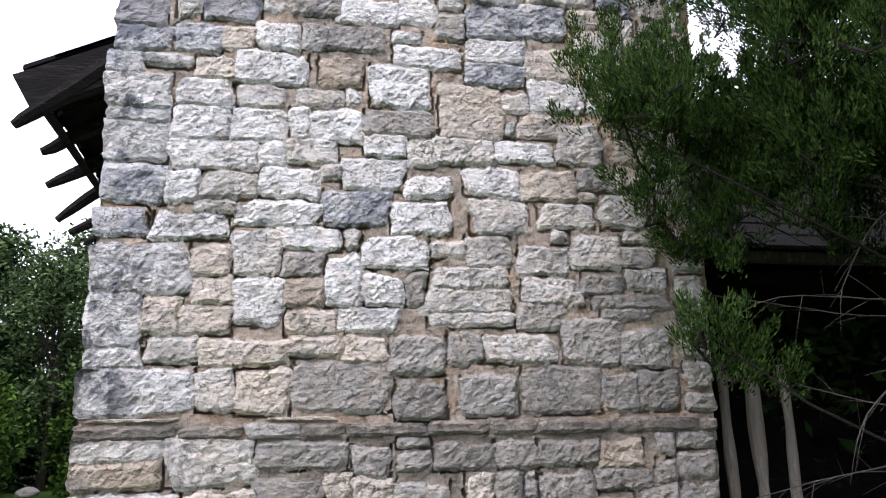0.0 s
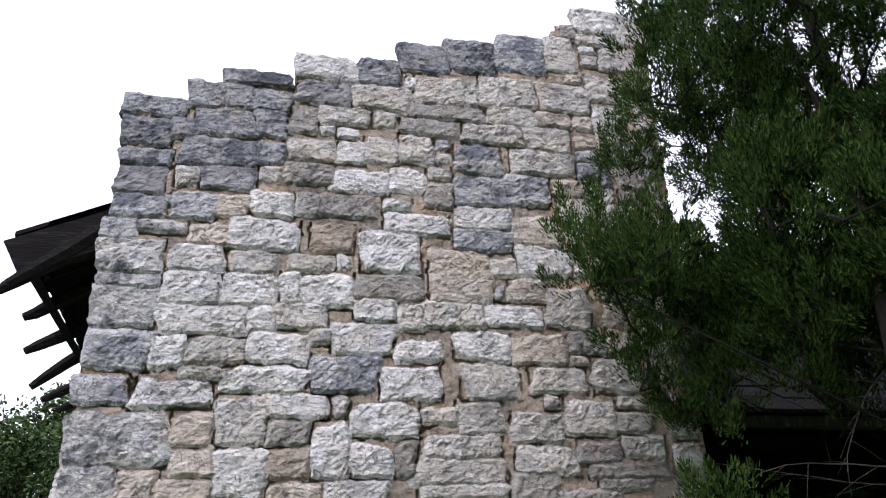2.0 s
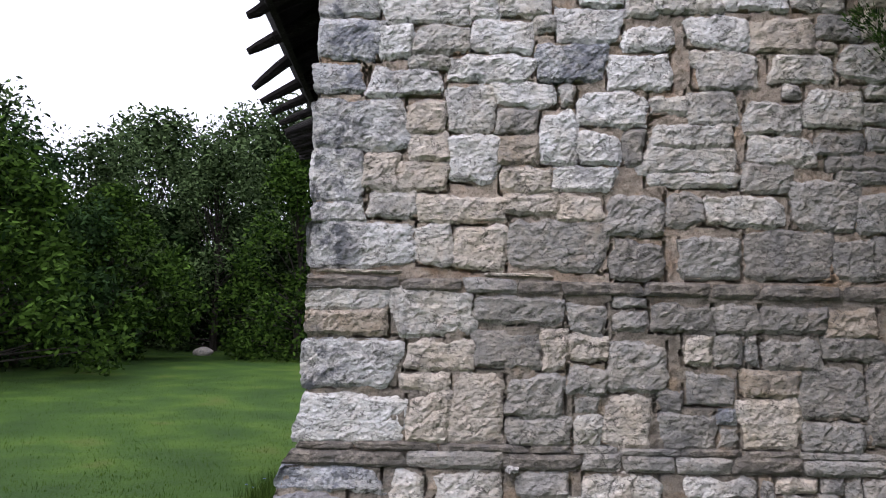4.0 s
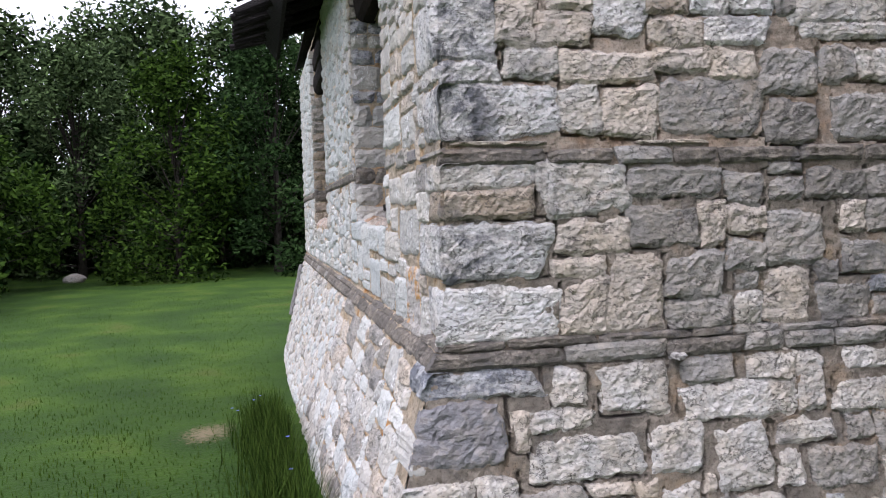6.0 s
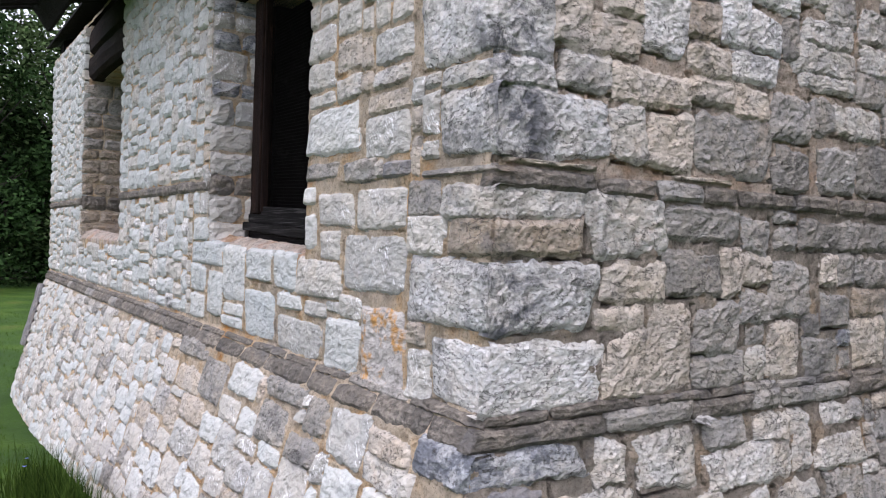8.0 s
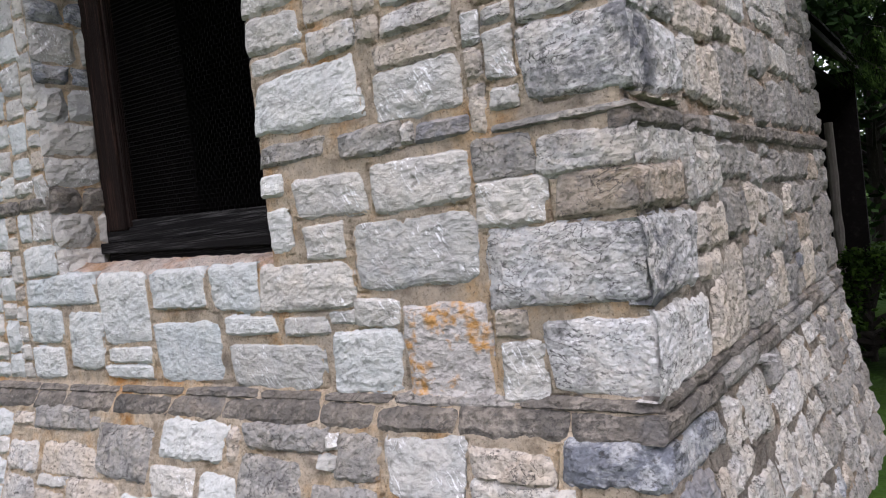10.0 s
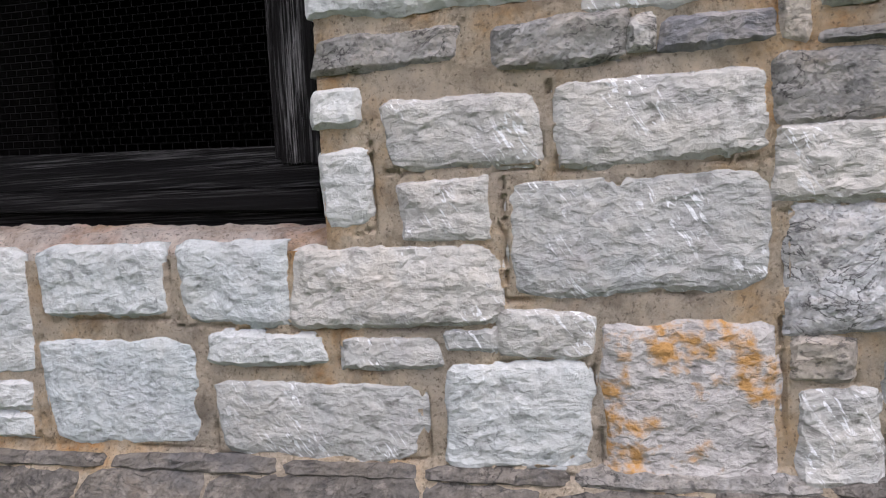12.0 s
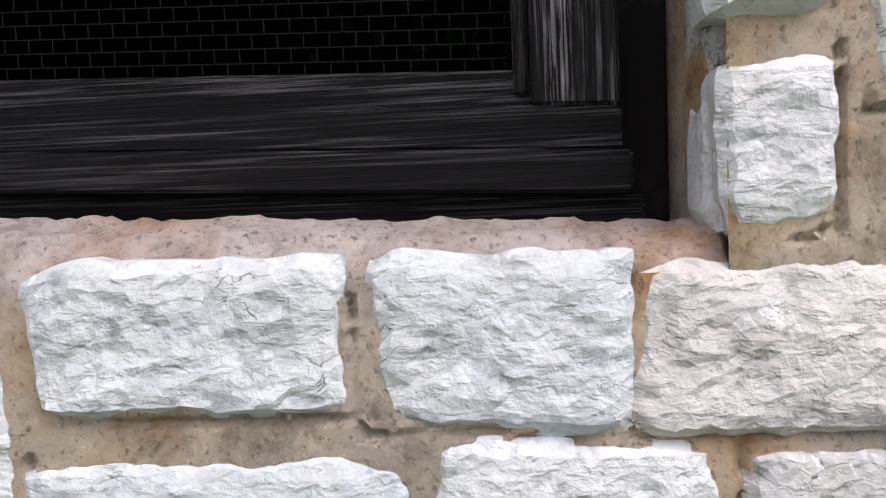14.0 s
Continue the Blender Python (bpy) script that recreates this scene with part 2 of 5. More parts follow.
def grass_material():
    m, n, l, b = nodes_of("grass_ground", 0.95)
    pos = world_vec(n)
    t = n.new("ShaderNodeTexNoise")
    t.inputs["Scale"].default_value, t.inputs["Detail"].default_value = 0.8, 8
    l.new(pos, t.inputs["Vector"])
    f = n.new("ShaderNodeTexNoise")
    f.inputs["Scale"].default_value, f.inputs["Detail"].default_value = 25, 6
    l.new(pos, f.inputs["Vector"])
    col = ramp(n, l, t.outputs[0], [(0.3, (0.019, 0.054, 0.004)), (0.5, (0.031, 0.077, 0.005)), (0.62, (0.050, 0.104, 0.007)), (0.74, (0.076, 0.100, 0.017))])
    col = mixed(n, l, 0.6, col, ramp(n, l, f.outputs[0], [(0.3, (0.45, 0.45, 0.4)), (0.7, (1, 1, 1))]), "MULTIPLY")
    mp = n.new("ShaderNodeMapping")
    mp.inputs["Location"].default_value, mp.inputs["Scale"].default_value = (1.42 / 0.5, -4.05 / 0.9, 0), (1 / 0.5, 1 / 0.9, 0)
    l.new(pos, mp.inputs[0])
    far = n.new("ShaderNodeVectorMath")
    far.operation = "LENGTH"
    l.new(mp.outputs[0], far.inputs[0])
    soil = n.new("ShaderNodeMath")
    l.new(far.outputs["Value"], soil.inputs[0])
    l.new(f.outputs[0], soil.inputs[1])
    col = mixed(n, l, ramp(n, l, soil.outputs[0], [(0.0, (0.85, 0.85, 0.85)), (0.6, (0.7, 0.7, 0.7)), (1.0, (0, 0, 0))]), col, (0.25, 0.19, 0.125))
    l.new(col, b.inputs["Base Color"])
    bumped(n, l, b, f.outputs[0], 0.8, 0.04)
    return m


GRASS = grass_material()


CEDAR_FAR = leaf_material("far_cedar_leaf", (0.005, 0.013, 0.004), (0.034, 0.07, 0.021))
BLADE = leaf_material("grass_blade", (0.022, 0.052, 0.004), (0.062, 0.104, 0.014))
TALL_BLADE = leaf_material("tall_grass_blade", (0.010, 0.026, 0.003), (0.048, 0.082, 0.014))
DEADWOOD = wood_material("dead_wood", (0.06, 0.055, 0.05), (0.25, 0.23, 0.21), (9, 9, 3))


def gravel_material():
    m, n, l, b = nodes_of("gravel", 0.95)
    t = tex(n, l, "Noise", 9, 8)
    l.new(ramp(n, l, t.outputs[0], [(0.3, (0.42, 0.40, 0.37)), (0.7, (0.62, 0.60, 0.56))]), b.inputs["Base Color"])
    return m


GRAVEL = gravel_material()


# ---- mesh helpers ----
def part(name, bm, material, parent=None, label=""):
    me = bpy.data.meshes.new(name)
    bm.to_mesh(me)
    bm.free()
    me.materials.append(material)
    ob = new(name, me)
    if parent:
        ob.parent = parent
    if label:
        ob["label"] = label
    return ob


def raw(name, verts, faces, material, parent=None, smooth=False):
    me = bpy.data.meshes.new(name)
    me.from_pydata([tuple(v) for v in verts], [], faces)
    me.materials.append(material)
    if smooth:
        me.polygons.foreach_set("use_smooth", [True] * len(me.polygons))
    ob = new(name, me)
    if parent:
        ob.parent = parent
    return ob


def box(bm, lo, hi, bevel=0.0):
    made = bmesh.ops.create_cube(bm, size=1.0)["verts"]
    for v in made:
        for k in range(3):
            v.co[k] = lo[k] + (v.co[k] + 0.5) * (hi[k] - lo[k])
    if bevel:
        bmesh.ops.bevel(bm, geom=list({e for v in made for e in v.link_edges}), offset=bevel, segments=2, affect="EDGES")


# ---- the two walls: face planes, ledges and flared base ----
LEDGE_LO, LEDGE_HI = 0.68, 0.80
BAND_LO, BAND_HI = 1.53, 1.62
GABLE_R, SIDE_END, EAVE_END = 3.45, 9.40, 6.55
WIN = [(1.39, 2.80, 1.27, 2.84), (5.28, 7.15, 1.27, 3.02)]
STEPS = [(0.37, 4.30), (0.62, 4.46), (0.96, 4.55), (1.30, 4.74), (1.64, 4.73), (1.95, 4.95), (2.24, 5.02), (2.58, 5.12), (2.74, 5.18), (3.50, 5.36)]


def gable_flare(v):
    return 0.015 + 0.17 * (LEDGE_LO - v) if v < LEDGE_LO else 0.0


def side_flare(v, u=0.0):
    foot = 0.08 - 0.004 * u
    return foot + (0.31 - 0.0065 * u) * (LEDGE_LO - v) if v < LEDGE_LO else foot * max(LEDGE_HI - v, 0) / (LEDGE_HI - LEDGE_LO)


def side_x(u):
    return 0.058 - 0.0495 * u


def gable_end(v):
    return 3.20 + 0.05 * v


def gable_point(u, v, out=0.0):
    return Vector((u, 0.025 * max(v - 0.8, 0) - gable_flare(v) - out, v))


def side_point(u, v, out=0.0):
    return Vector((side_x(u) - side_flare(v, u) - out, u, v))


def gable_start(v):
    return 0.058 - side_flare(v)


def side_start(v):
    return 0.025 * max(v - 0.8, 0) - gable_flare(v)


def step_top(u):
    for end, z in STEPS:
        if u < end:
            return z
    return STEPS[-1][1]


def slab(bm, point, u0, u1, v0, v1, inward, start=None, inset=0.05):
    """A block of wall core behind the face plane, from u0 (or the corner) to u1."""
    vs = sorted({v0, v1} | {v for v in (LEDGE_LO - 0.002, LEDGE_LO + 0.002, LEDGE_HI) if v0 < v < v1})
    ring = []
    for v in vs:
        a, b = point(start(v) + inset if start else u0, v, -inset), point(gable_end(v) if u1 == GABLE_R else u1, v, -inset)
        ring.append([bm.verts.new(p) for p in (a, b, b + inward, a + inward)])
    for r, s in zip(ring, ring[1:]):
        for k in range(4):
            bm.faces.new((r[k], r[(k + 1) % 4], s[(k + 1) % 4], s[k]))
    bm.faces.new(ring[0][::-1])
    bm.faces.new(ring[-1])


wall_gable = tagged(new("wall_gable"), "stepped end wall of rough pale limestone rubble with a flared base", "wall", kind="structure")
bm = bmesh.new()
edges = [0.1] + [e for e, _ in STEPS[:-1]] + [GABLE_R]
for a, b in zip(edges, edges[1:]):
    slab(bm, gable_point, a, b, -1.0, step_top((a + b) / 2) - 0.03, Vector((0, 0.5, 0)), gable_start if a == 0.1 else None)
bmesh.ops.recalc_face_normals(bm, faces=bm.faces)
part("wall_core", bm, OLD_MORTAR, wall_gable)

wall_side = tagged(new("wall_side"), "side wall of pale blue-grey limestone with two deep window openings", "wall", kind="structure")
bm = bmesh.new()
cuts = [0.52, WIN[0][0], WIN[0][1], WIN[1][0], WIN[1][1], SIDE_END]
for k, (a, b) in enumerate(zip(cuts, cuts[1:])):
    if k in (1, 3):
        w = WIN[k // 2]
        slab(bm, side_point, a, b, -1.2, w[2], Vector((0.42, 0, 0)))
        slab(bm, side_point, a, b, w[3] - 0.02, 3.60, Vector((0.30, 0, 0)), inset=0.17)
    else:
        slab(bm, side_point, a, b, -1.2, 3.60, Vector((0.52, 0, 0)))
bmesh.ops.recalc_face_normals(bm, faces=bm.faces)
part("wall_core", bm, MORTAR, wall_side)


def mortar_face(parent, point, u0, u1, v0, v1, allowed, cell, depth, material, flip, start, stones=(), wave=0.013, open_joints=lambda v: 0.0, gash=0.06):
    """The uneven bed of mortar in which the stones sit, with open cracks along some of their edges."""
    nu, nv = int((u1 - u0) / cell), int((v1 - v0) / cell)
    deep = np.zeros((nv + 1, nu + 1))
    for k, (a, b, c, d) in enumerate(stones):
        i0, i1, j0, j1 = (int(round(q / cell)) for q in (a - u0, c - u0, b - v0, d - v0))
        for line in ([(i, j0) for i in range(i0, i1 + 1)], [(i0, j) for j in range(j0, j1 + 1)], [(i1, j) for j in range(j0, j1 + 1)]):
            for i, j in line:
                i, j = (q + int(round(1.3 * noise.noise((i * cell * 19, j * cell * 19, w))) ) for q, w in ((i, 2.0), (j, 9.0)))
                if 0 <= i <= nu and 0 <= j <= nv:
                    deep[j, i] = max(deep[j, i], min(1, max(0, 4 * (noise.noise((i * cell * 6, j * cell * 6, k * 3.7)) + open_joints(v0 + j * cell)))))
    vs, fs = [], []
    for j in range(nv + 1):
        v = v0 + j * cell
        for i in range(nu + 1):
            u = max(u0 + i * cell, start(v) + 0.008)
            d = (depth(v) if callable(depth) else depth) + wave * noise.noise((u * 6, v * 6, 1.0)) + 0.5 * wave * noise.noise((u * 26, v * 26, 4.0)) + 0.25 * wave * noise.noise((u * 55, v * 55, 6.0)) + gash * deep[j, i]
            vs.append(point(u, v, -d))
    for j in range(nv):
        for i in range(nu):
            if allowed(u0 + (i + 0.5) * cell, v0 + (j + 0.5) * cell):
                o = j * (nu + 1) + i
                q = (o, o + 1, o + nu + 2, o + nu + 1)
                fs.append(q[::-1] if flip else q)
    raw("mortar_bed", vs, fs, material, parent)


# ---- rubble stones ----
def fill(u0, u1, v0, v1, allowed, fixed, rng, wr, hr, cell=0.01):
    """Packs stones into what the given ones leave free of a stretch of wall."""
    nu, nv = int(round((u1 - u0) / cell)), int(round((v1 - v0) / cell))
    busy = np.array([[not allowed(u0 + (i + 0.5) * cell, v0 + (j + 0.5) * cell) for i in range(nu)] for j in range(nv)])
    at = lambda x, o: max(int((x - o) / cell + 0.5), 0)
    for a, b, c, d in fixed:
        busy[at(b - 0.004, v0):at(d + 0.004, v0), at(a - 0.004, u0):at(c + 0.004, u0)] = True
    out = []
    for j in range(nv):
        i = 0
        while i < nu:
            if busy[j, i]:
                i += 1
                continue
            h, w = int(rng.uniform(*hr) / cell), int(rng.uniform(*wr) / cell)
            run = busy[j, i:i + w + 8]
            stop = int(np.argmax(run)) if run.any() else len(run)
            w = stop if stop < w + 8 else w
            hh = 1
            while hh < h + 4 and j + hh < nv and not busy[j + hh, i:i + w].any():
                hh += 1
            h = hh if hh < h + 4 else h
            out.append((u0 + i * cell + 0.005, v0 + j * cell + 0.005, u0 + (i + w) * cell - 0.005, v0 + (j + h) * cell - 0.005))
            busy[j:j + h, i:i + w] = True
            i += w
    return [s for s in out if min(s[2] - s[0], s[3] - s[1]) > 0.045 and max(s[2] - s[0], s[3] - s[1]) < 5 * min(s[2] - s[0], s[3] - s[1])]


def flake(x, y, seed):
    """Height of a split face: flat facets that meet at sharp steps."""
    p = Vector((x, y, seed))
    c = noise.voronoi(p)[1][0]
    g = noise.cell_vector(c * 9.1)
    return (g.x - 0.5) + 1.4 * (x - c.x) * (g.y - 0.5) + 1.4 * (y - c.y) * (g.z - 0.5)


def stone_mesh(point, s, rng, proud, grid, start=None, back=0.06, skew=0.05, bulge=1.0, facet=6.0, round_off=14, ragged=0.014, relief=1.0):
    """One rock-faced stone: a chipped front on a rounded outline, with sides that run back into the mortar.
    start: where the corner of the building lies at a height, for a stone that turns it."""
    u0, v0, u1, v1 = s
    w, h = u1 - u0, v1 - v0
    nx, ny = max(4, min(36, int(w / grid))), max(4, min(24, int(h / grid)))
    mid = point((u0 + u1) / 2, (v0 + v1) / 2)
    seed = rng.uniform(0, 90)
    sk = [rng.uniform(-skew, skew) for _ in range(4)]
    tilt = (rng.uniform(-0.22, 0.22), rng.uniform(-0.3, 0.3))
    trim = [rng.uniform(0.3, 1.7) for _ in range(4)]
    verts, faces = [], []

    def put(a, b, depth, shrink=1.0):
        c = trim[(a > 0) + 2 * (b > 0)]
        x, y = a * (1 - 0.05 * c * abs(b) ** 6) * shrink, b * (1 - 0.08 * c * abs(a) ** 6) * shrink
        x, y = x + sk[0] * y + sk[1] * x * y, y + sk[2] * x * min(1, w / h) * 0.7 + sk[3] * x * y
        uu, vv = (u0 + u1) / 2 + x * w / 2, (v0 + v1) / 2 + y * h / 2
        e = max(abs(a), abs(b))
        if e > 0.5:
            k = ragged * min(1, h / 0.12)
            far = 1 if e > 0.99 else 0.4
            uu += k * far * (noise.noise((uu * 11, vv * 11, seed)) + 0.6 * noise.noise((uu * 37, vv * 37, seed)))
            vv += k * far * (noise.noise((uu * 11, vv * 11, seed + 7)) + 0.6 * noise.noise((uu * 37, vv * 37, seed + 7)))
        if start and a < -0.99:
            edge = 0.006 + 0.010 * noise.noise((vv * 9, 0, 5)) + 0.007 * noise.noise((vv * 31, 0, 8))
            uu, depth = start(vv) - edge, min(depth, edge)
        verts.append(point(uu, vv, depth) - mid)

    for j in range(ny + 1):
        for i in range(nx + 1):
            a, b = 2 * i / nx - 1, 2 * j / ny - 1
            if 0 < i < nx:
                a += rng.uniform(-0.5, 0.5) / nx
            if 0 < j < ny:
                b += rng.uniform(-0.5, 0.5) / ny
            ea = abs(a) if not (start and a < 0) else 0.0
            e = max(ea, abs(b))
            d = proud * (1 - 0.8 * e ** round_off) * bulge + proud * (tilt[0] * a + tilt[1] * b) * (1 - 0.4 * e ** 4)
            p = (a * w * 11 + seed, b * h * 11, seed)
            d += relief * proud * 0.35 * noise.noise(p) * (1 - e ** 8) + relief * proud * 0.25 * noise.noise((p[0] * 2.7, p[1] * 3.4, seed)) * (1 - 0.6 * e ** 8)
            d += relief * proud * 0.5 * flake(a * w * facet + seed, b * h * facet * 1.5, seed) * (1 - 0.5 * e ** 8)
            d += relief * proud * 0.3 * flake(a * w * facet * 2.6 + seed, b * h * facet * 4, seed + 3) * (1 - 0.5 * e ** 8) - 0.006 * e ** 24
            put(a, b, d + 0.003)
    ring = [j * (nx + 1) + i for i, j in [(i, 0) for i in range(nx)] + [(nx, j) for j in range(ny)] + [(i, ny) for i in range(nx, 0, -1)] + [(0, j) for j in range(ny, 0, -1)]]
    first = len(verts)
    for k in ring:
        j, i = divmod(k, nx + 1)
        put(2 * i / nx - 1, 2 * j / ny - 1, -back, 0.985)
    for j in range(ny):
        for i in range(nx):
            k = j * (nx + 1) + i
            faces.append((k, k + 1, k + nx + 2, k + nx + 1))
    for q in range(len(ring)):
        r = (q + 1) % len(ring)
        faces.append((ring[r], ring[q], first + q, first + r))
    return mid, verts, faces


def lay(parent, face, stones, rng, proud=0.018, limit=300, grid=0.032, start=None, name="stone", flip=False, skew=0.05, facet=6.0, round_off=14, ragged=0.014, lift=0.0, relief=1.0):
    """Lays stones, each with its material; those past the limit are joined."""
    rest = {}
    point = (lambda u, v, out=0.0: face(u, v, out + lift)) if lift else face
    for k, (s, material) in enumerate(stones):
        corner = start if start and s[0] < start(s[1]) + (0.22 if s[1] < LEDGE_LO else 0.10) else None
        if corner and lift:
            def corner(v):
                return start(v) - lift
        on = point
        if s[1] < LEDGE_LO - 0.05 and point is face:
            def on(u, v, out=0.0):
                p = face(u, min(v, LEDGE_LO - 0.001), out)
                p.z = v
                return p
        mid, vs, fs = stone_mesh(on, s, rng, proud * rng.uniform(0.8, 1.4), grid, corner, skew=skew, facet=facet, round_off=round_off, ragged=ragged, relief=relief)
        if flip:
            fs = [f[::-1] for f in fs]
        if k < limit:
            raw(name, vs, fs, material, parent).location = mid
        else:
            v, f = rest.setdefault(material.name, ([], []))
            f += [tuple(i + len(v) for i in q) for q in fs]
            v += [p + mid for p in vs]
    for key, (v, f) in rest.items():
        tagged(raw("stone_fill", v, f, bpy.data.materials[key], parent), kind="stuff")


GABLE_PLAN = []
GABLE_PLAN += [(s, WHITE) for s in (
    (1.50, 0.29, 1.77, 0.37), (1.40, 0.56, 1.61, 0.66), (1.87, 0.58, 2.21, 0.66), (0.01, 0.80, 0.53, 1.01), (0.02, 1.06, 0.49, 1.28),
    (1.24, 2.04, 1.54, 2.16), (0.72, 2.08, 0.96, 2.30), (0.03, 2.23, 0.49, 2.47), (1.18, 2.17, 1.35, 2.42), (1.37, 2.18, 1.56, 2.33),
    (1.37, 2.38, 1.70, 2.54), (0.32, 2.51, 0.66, 2.63), (0.94, 2.47, 1.24, 2.58), (0.72, 2.59, 1.12, 2.71), (1.52, 2.57, 1.82, 2.74),
    (0.36, 2.71, 0.51, 2.86), (0.82, 2.75, 1.12, 2.90), (1.25, 2.81, 1.57, 2.98), (1.60, 2.78, 1.83, 2.89), (0.36, 2.89, 0.80, 3.04),
)]
GABLE_PLAN += [(s, WHITE) for s in (
    (0.82, 2.92, 0.94, 3.04), (0.37, 3.05, 0.65, 3.23), (1.37, 3.00, 1.58, 3.12), (0.67, 3.06, 0.94, 3.23), (0.97, 3.08, 1.06, 3.25),
    (0.39, 3.24, 0.65, 3.39), (1.40, 3.30, 1.72, 3.54), (2.32, 3.33, 2.64, 3.51), (0.67, 3.39, 1.04, 3.57), (1.53, 3.55, 1.90, 3.67),
    (0.77, 3.60, 1.00, 3.75), (1.22, 3.80, 1.55, 3.95), (1.25, 4.00, 1.40, 4.15), (2.95, 4.41, 3.16, 4.64), (1.67, 4.61, 1.73, 4.70),
)]
GABLE_PLAN += [(s, PALE) for s in (
    (1.65, 0.08, 1.97, 0.24), (1.21, 0.12, 1.44, 0.37), (1.49, 0.11, 1.59, 0.25), (0.38, 0.22, 0.85, 0.38), (0.90, 0.22, 1.13, 0.41),
    (0.38, 0.42, 0.64, 0.49), (1.06, 0.41, 1.60, 0.55), (1.64, 0.43, 1.75, 0.66), (1.81, 0.40, 2.19, 0.53), (0.49, 0.52, 0.62, 0.66),
    (0.70, 0.47, 0.99, 0.66), (1.08, 0.57, 1.31, 0.67), (0.46, 1.32, 0.85, 1.53), (0.57, 1.66, 0.74, 1.85), (0.34, 1.89, 0.56, 2.00),
    (2.00, 1.89, 2.37, 2.03), (0.04, 1.96, 0.29, 2.22), (1.69, 2.15, 2.15, 2.27), (1.71, 2.08, 2.16, 2.14), (2.22, 2.20, 2.54, 2.33),
)]
GABLE_PLAN += [(s, PALE) for s in (
    (0.71, 2.33, 0.94, 2.56), (1.74, 2.28, 2.13, 2.39), (1.92, 2.40, 2.15, 2.56), (2.21, 2.36, 2.48, 2.51), (2.51, 2.40, 2.79, 2.58),
    (0.52, 2.65, 0.71, 2.71), (1.95, 2.58, 2.26, 2.77), (2.34, 2.63, 2.65, 2.76), (2.70, 2.64, 2.98, 2.82), (0.53, 2.73, 0.81, 2.87),
    (0.03, 2.91, 0.34, 3.12), (0.95, 2.94, 1.21, 3.07), (1.74, 2.98, 2.09, 3.12), (2.47, 3.01, 2.72, 3.25), (0.19, 3.46, 0.44, 3.52),
    (2.03, 4.24, 2.41, 4.38), (2.16, 4.55, 2.54, 4.79), (2.57, 4.56, 2.91, 4.78),
)]
GABLE_PLAN += [(s, CREAM) for s in (
    (0.30, 0.35, 0.36, 0.50), (0.55, 0.81, 0.74, 1.02), (0.76, 0.81, 1.00, 1.12), (1.04, 0.80, 1.32, 0.92), (1.50, 0.81, 1.71, 1.03),
    (2.16, 0.81, 2.43, 1.03), (2.46, 0.80, 2.74, 0.93), (1.03, 0.94, 1.29, 1.12), (0.51, 1.05, 0.74, 1.12), (1.89, 1.01, 2.12, 1.15),
    (0.54, 1.15, 0.85, 1.28), (1.20, 1.17, 1.31, 1.35), (1.32, 1.21, 1.51, 1.32), (1.33, 1.34, 1.49, 1.47), (0.04, 1.43, 0.44, 1.53),
    (0.87, 1.38, 1.28, 1.50), (0.76, 1.64, 1.00, 1.84), (1.51, 1.83, 1.78, 2.02), (0.57, 1.87, 0.99, 1.99), (0.99, 1.92, 1.26, 2.01),
)]
GABLE_PLAN += [(s, CREAM) for s in (
    (1.27, 1.89, 1.48, 2.01), (0.30, 2.02, 0.46, 2.20), (0.47, 2.03, 0.71, 2.16), (0.98, 2.03, 1.23, 2.14), (0.53, 2.18, 0.71, 2.30),
    (0.51, 2.32, 0.69, 2.47), (1.73, 2.45, 1.91, 2.52), (2.24, 2.79, 2.55, 2.95), (1.61, 2.95, 1.74, 3.11), (1.79, 3.13, 2.14, 3.45),
    (0.69, 3.25, 0.92, 3.37), (2.25, 3.16, 2.46, 3.29), (1.01, 3.27, 1.23, 3.37), (2.16, 3.31, 2.31, 3.42), (0.47, 3.40, 0.66, 3.52),
    (2.31, 3.53, 2.59, 3.71), (0.58, 3.58, 0.76, 3.71), (2.62, 3.65, 2.91, 3.87), (2.59, 3.91, 2.82, 4.00), (2.34, 4.04, 2.75, 4.21),
)]
GABLE_PLAN += [(s, CREAM) for s in (
    (0.76, 4.14, 0.92, 4.33), (2.45, 4.22, 2.74, 4.40), (0.73, 4.33, 0.95, 4.48), (2.54, 4.42, 2.76, 4.53),
)]
GABLE_PLAN += [(s, GREY) for s in (
    (1.77, 0.80, 2.02, 0.96), (2.78, 0.83, 3.00, 1.24), (1.33, 1.05, 1.50, 1.17), (2.45, 0.96, 2.76, 1.19), (0.87, 1.17, 1.18, 1.33),
    (2.04, 1.20, 2.16, 1.33), (2.27, 1.19, 2.55, 1.32), (2.57, 1.24, 2.87, 1.34), (2.03, 1.36, 2.25, 1.48), (2.26, 1.37, 2.58, 1.48),
    (0.04, 1.64, 0.55, 1.85), (1.87, 1.62, 2.15, 1.81), (2.20, 1.63, 2.62, 1.86), (2.64, 1.64, 2.83, 1.82), (2.84, 1.64, 3.06, 1.84),
    (1.03, 1.65, 1.50, 1.88), (0.05, 1.86, 0.30, 1.94), (1.81, 1.89, 1.99, 2.03), (2.43, 1.88, 2.75, 2.11), (2.19, 2.06, 2.42, 2.19),
)]
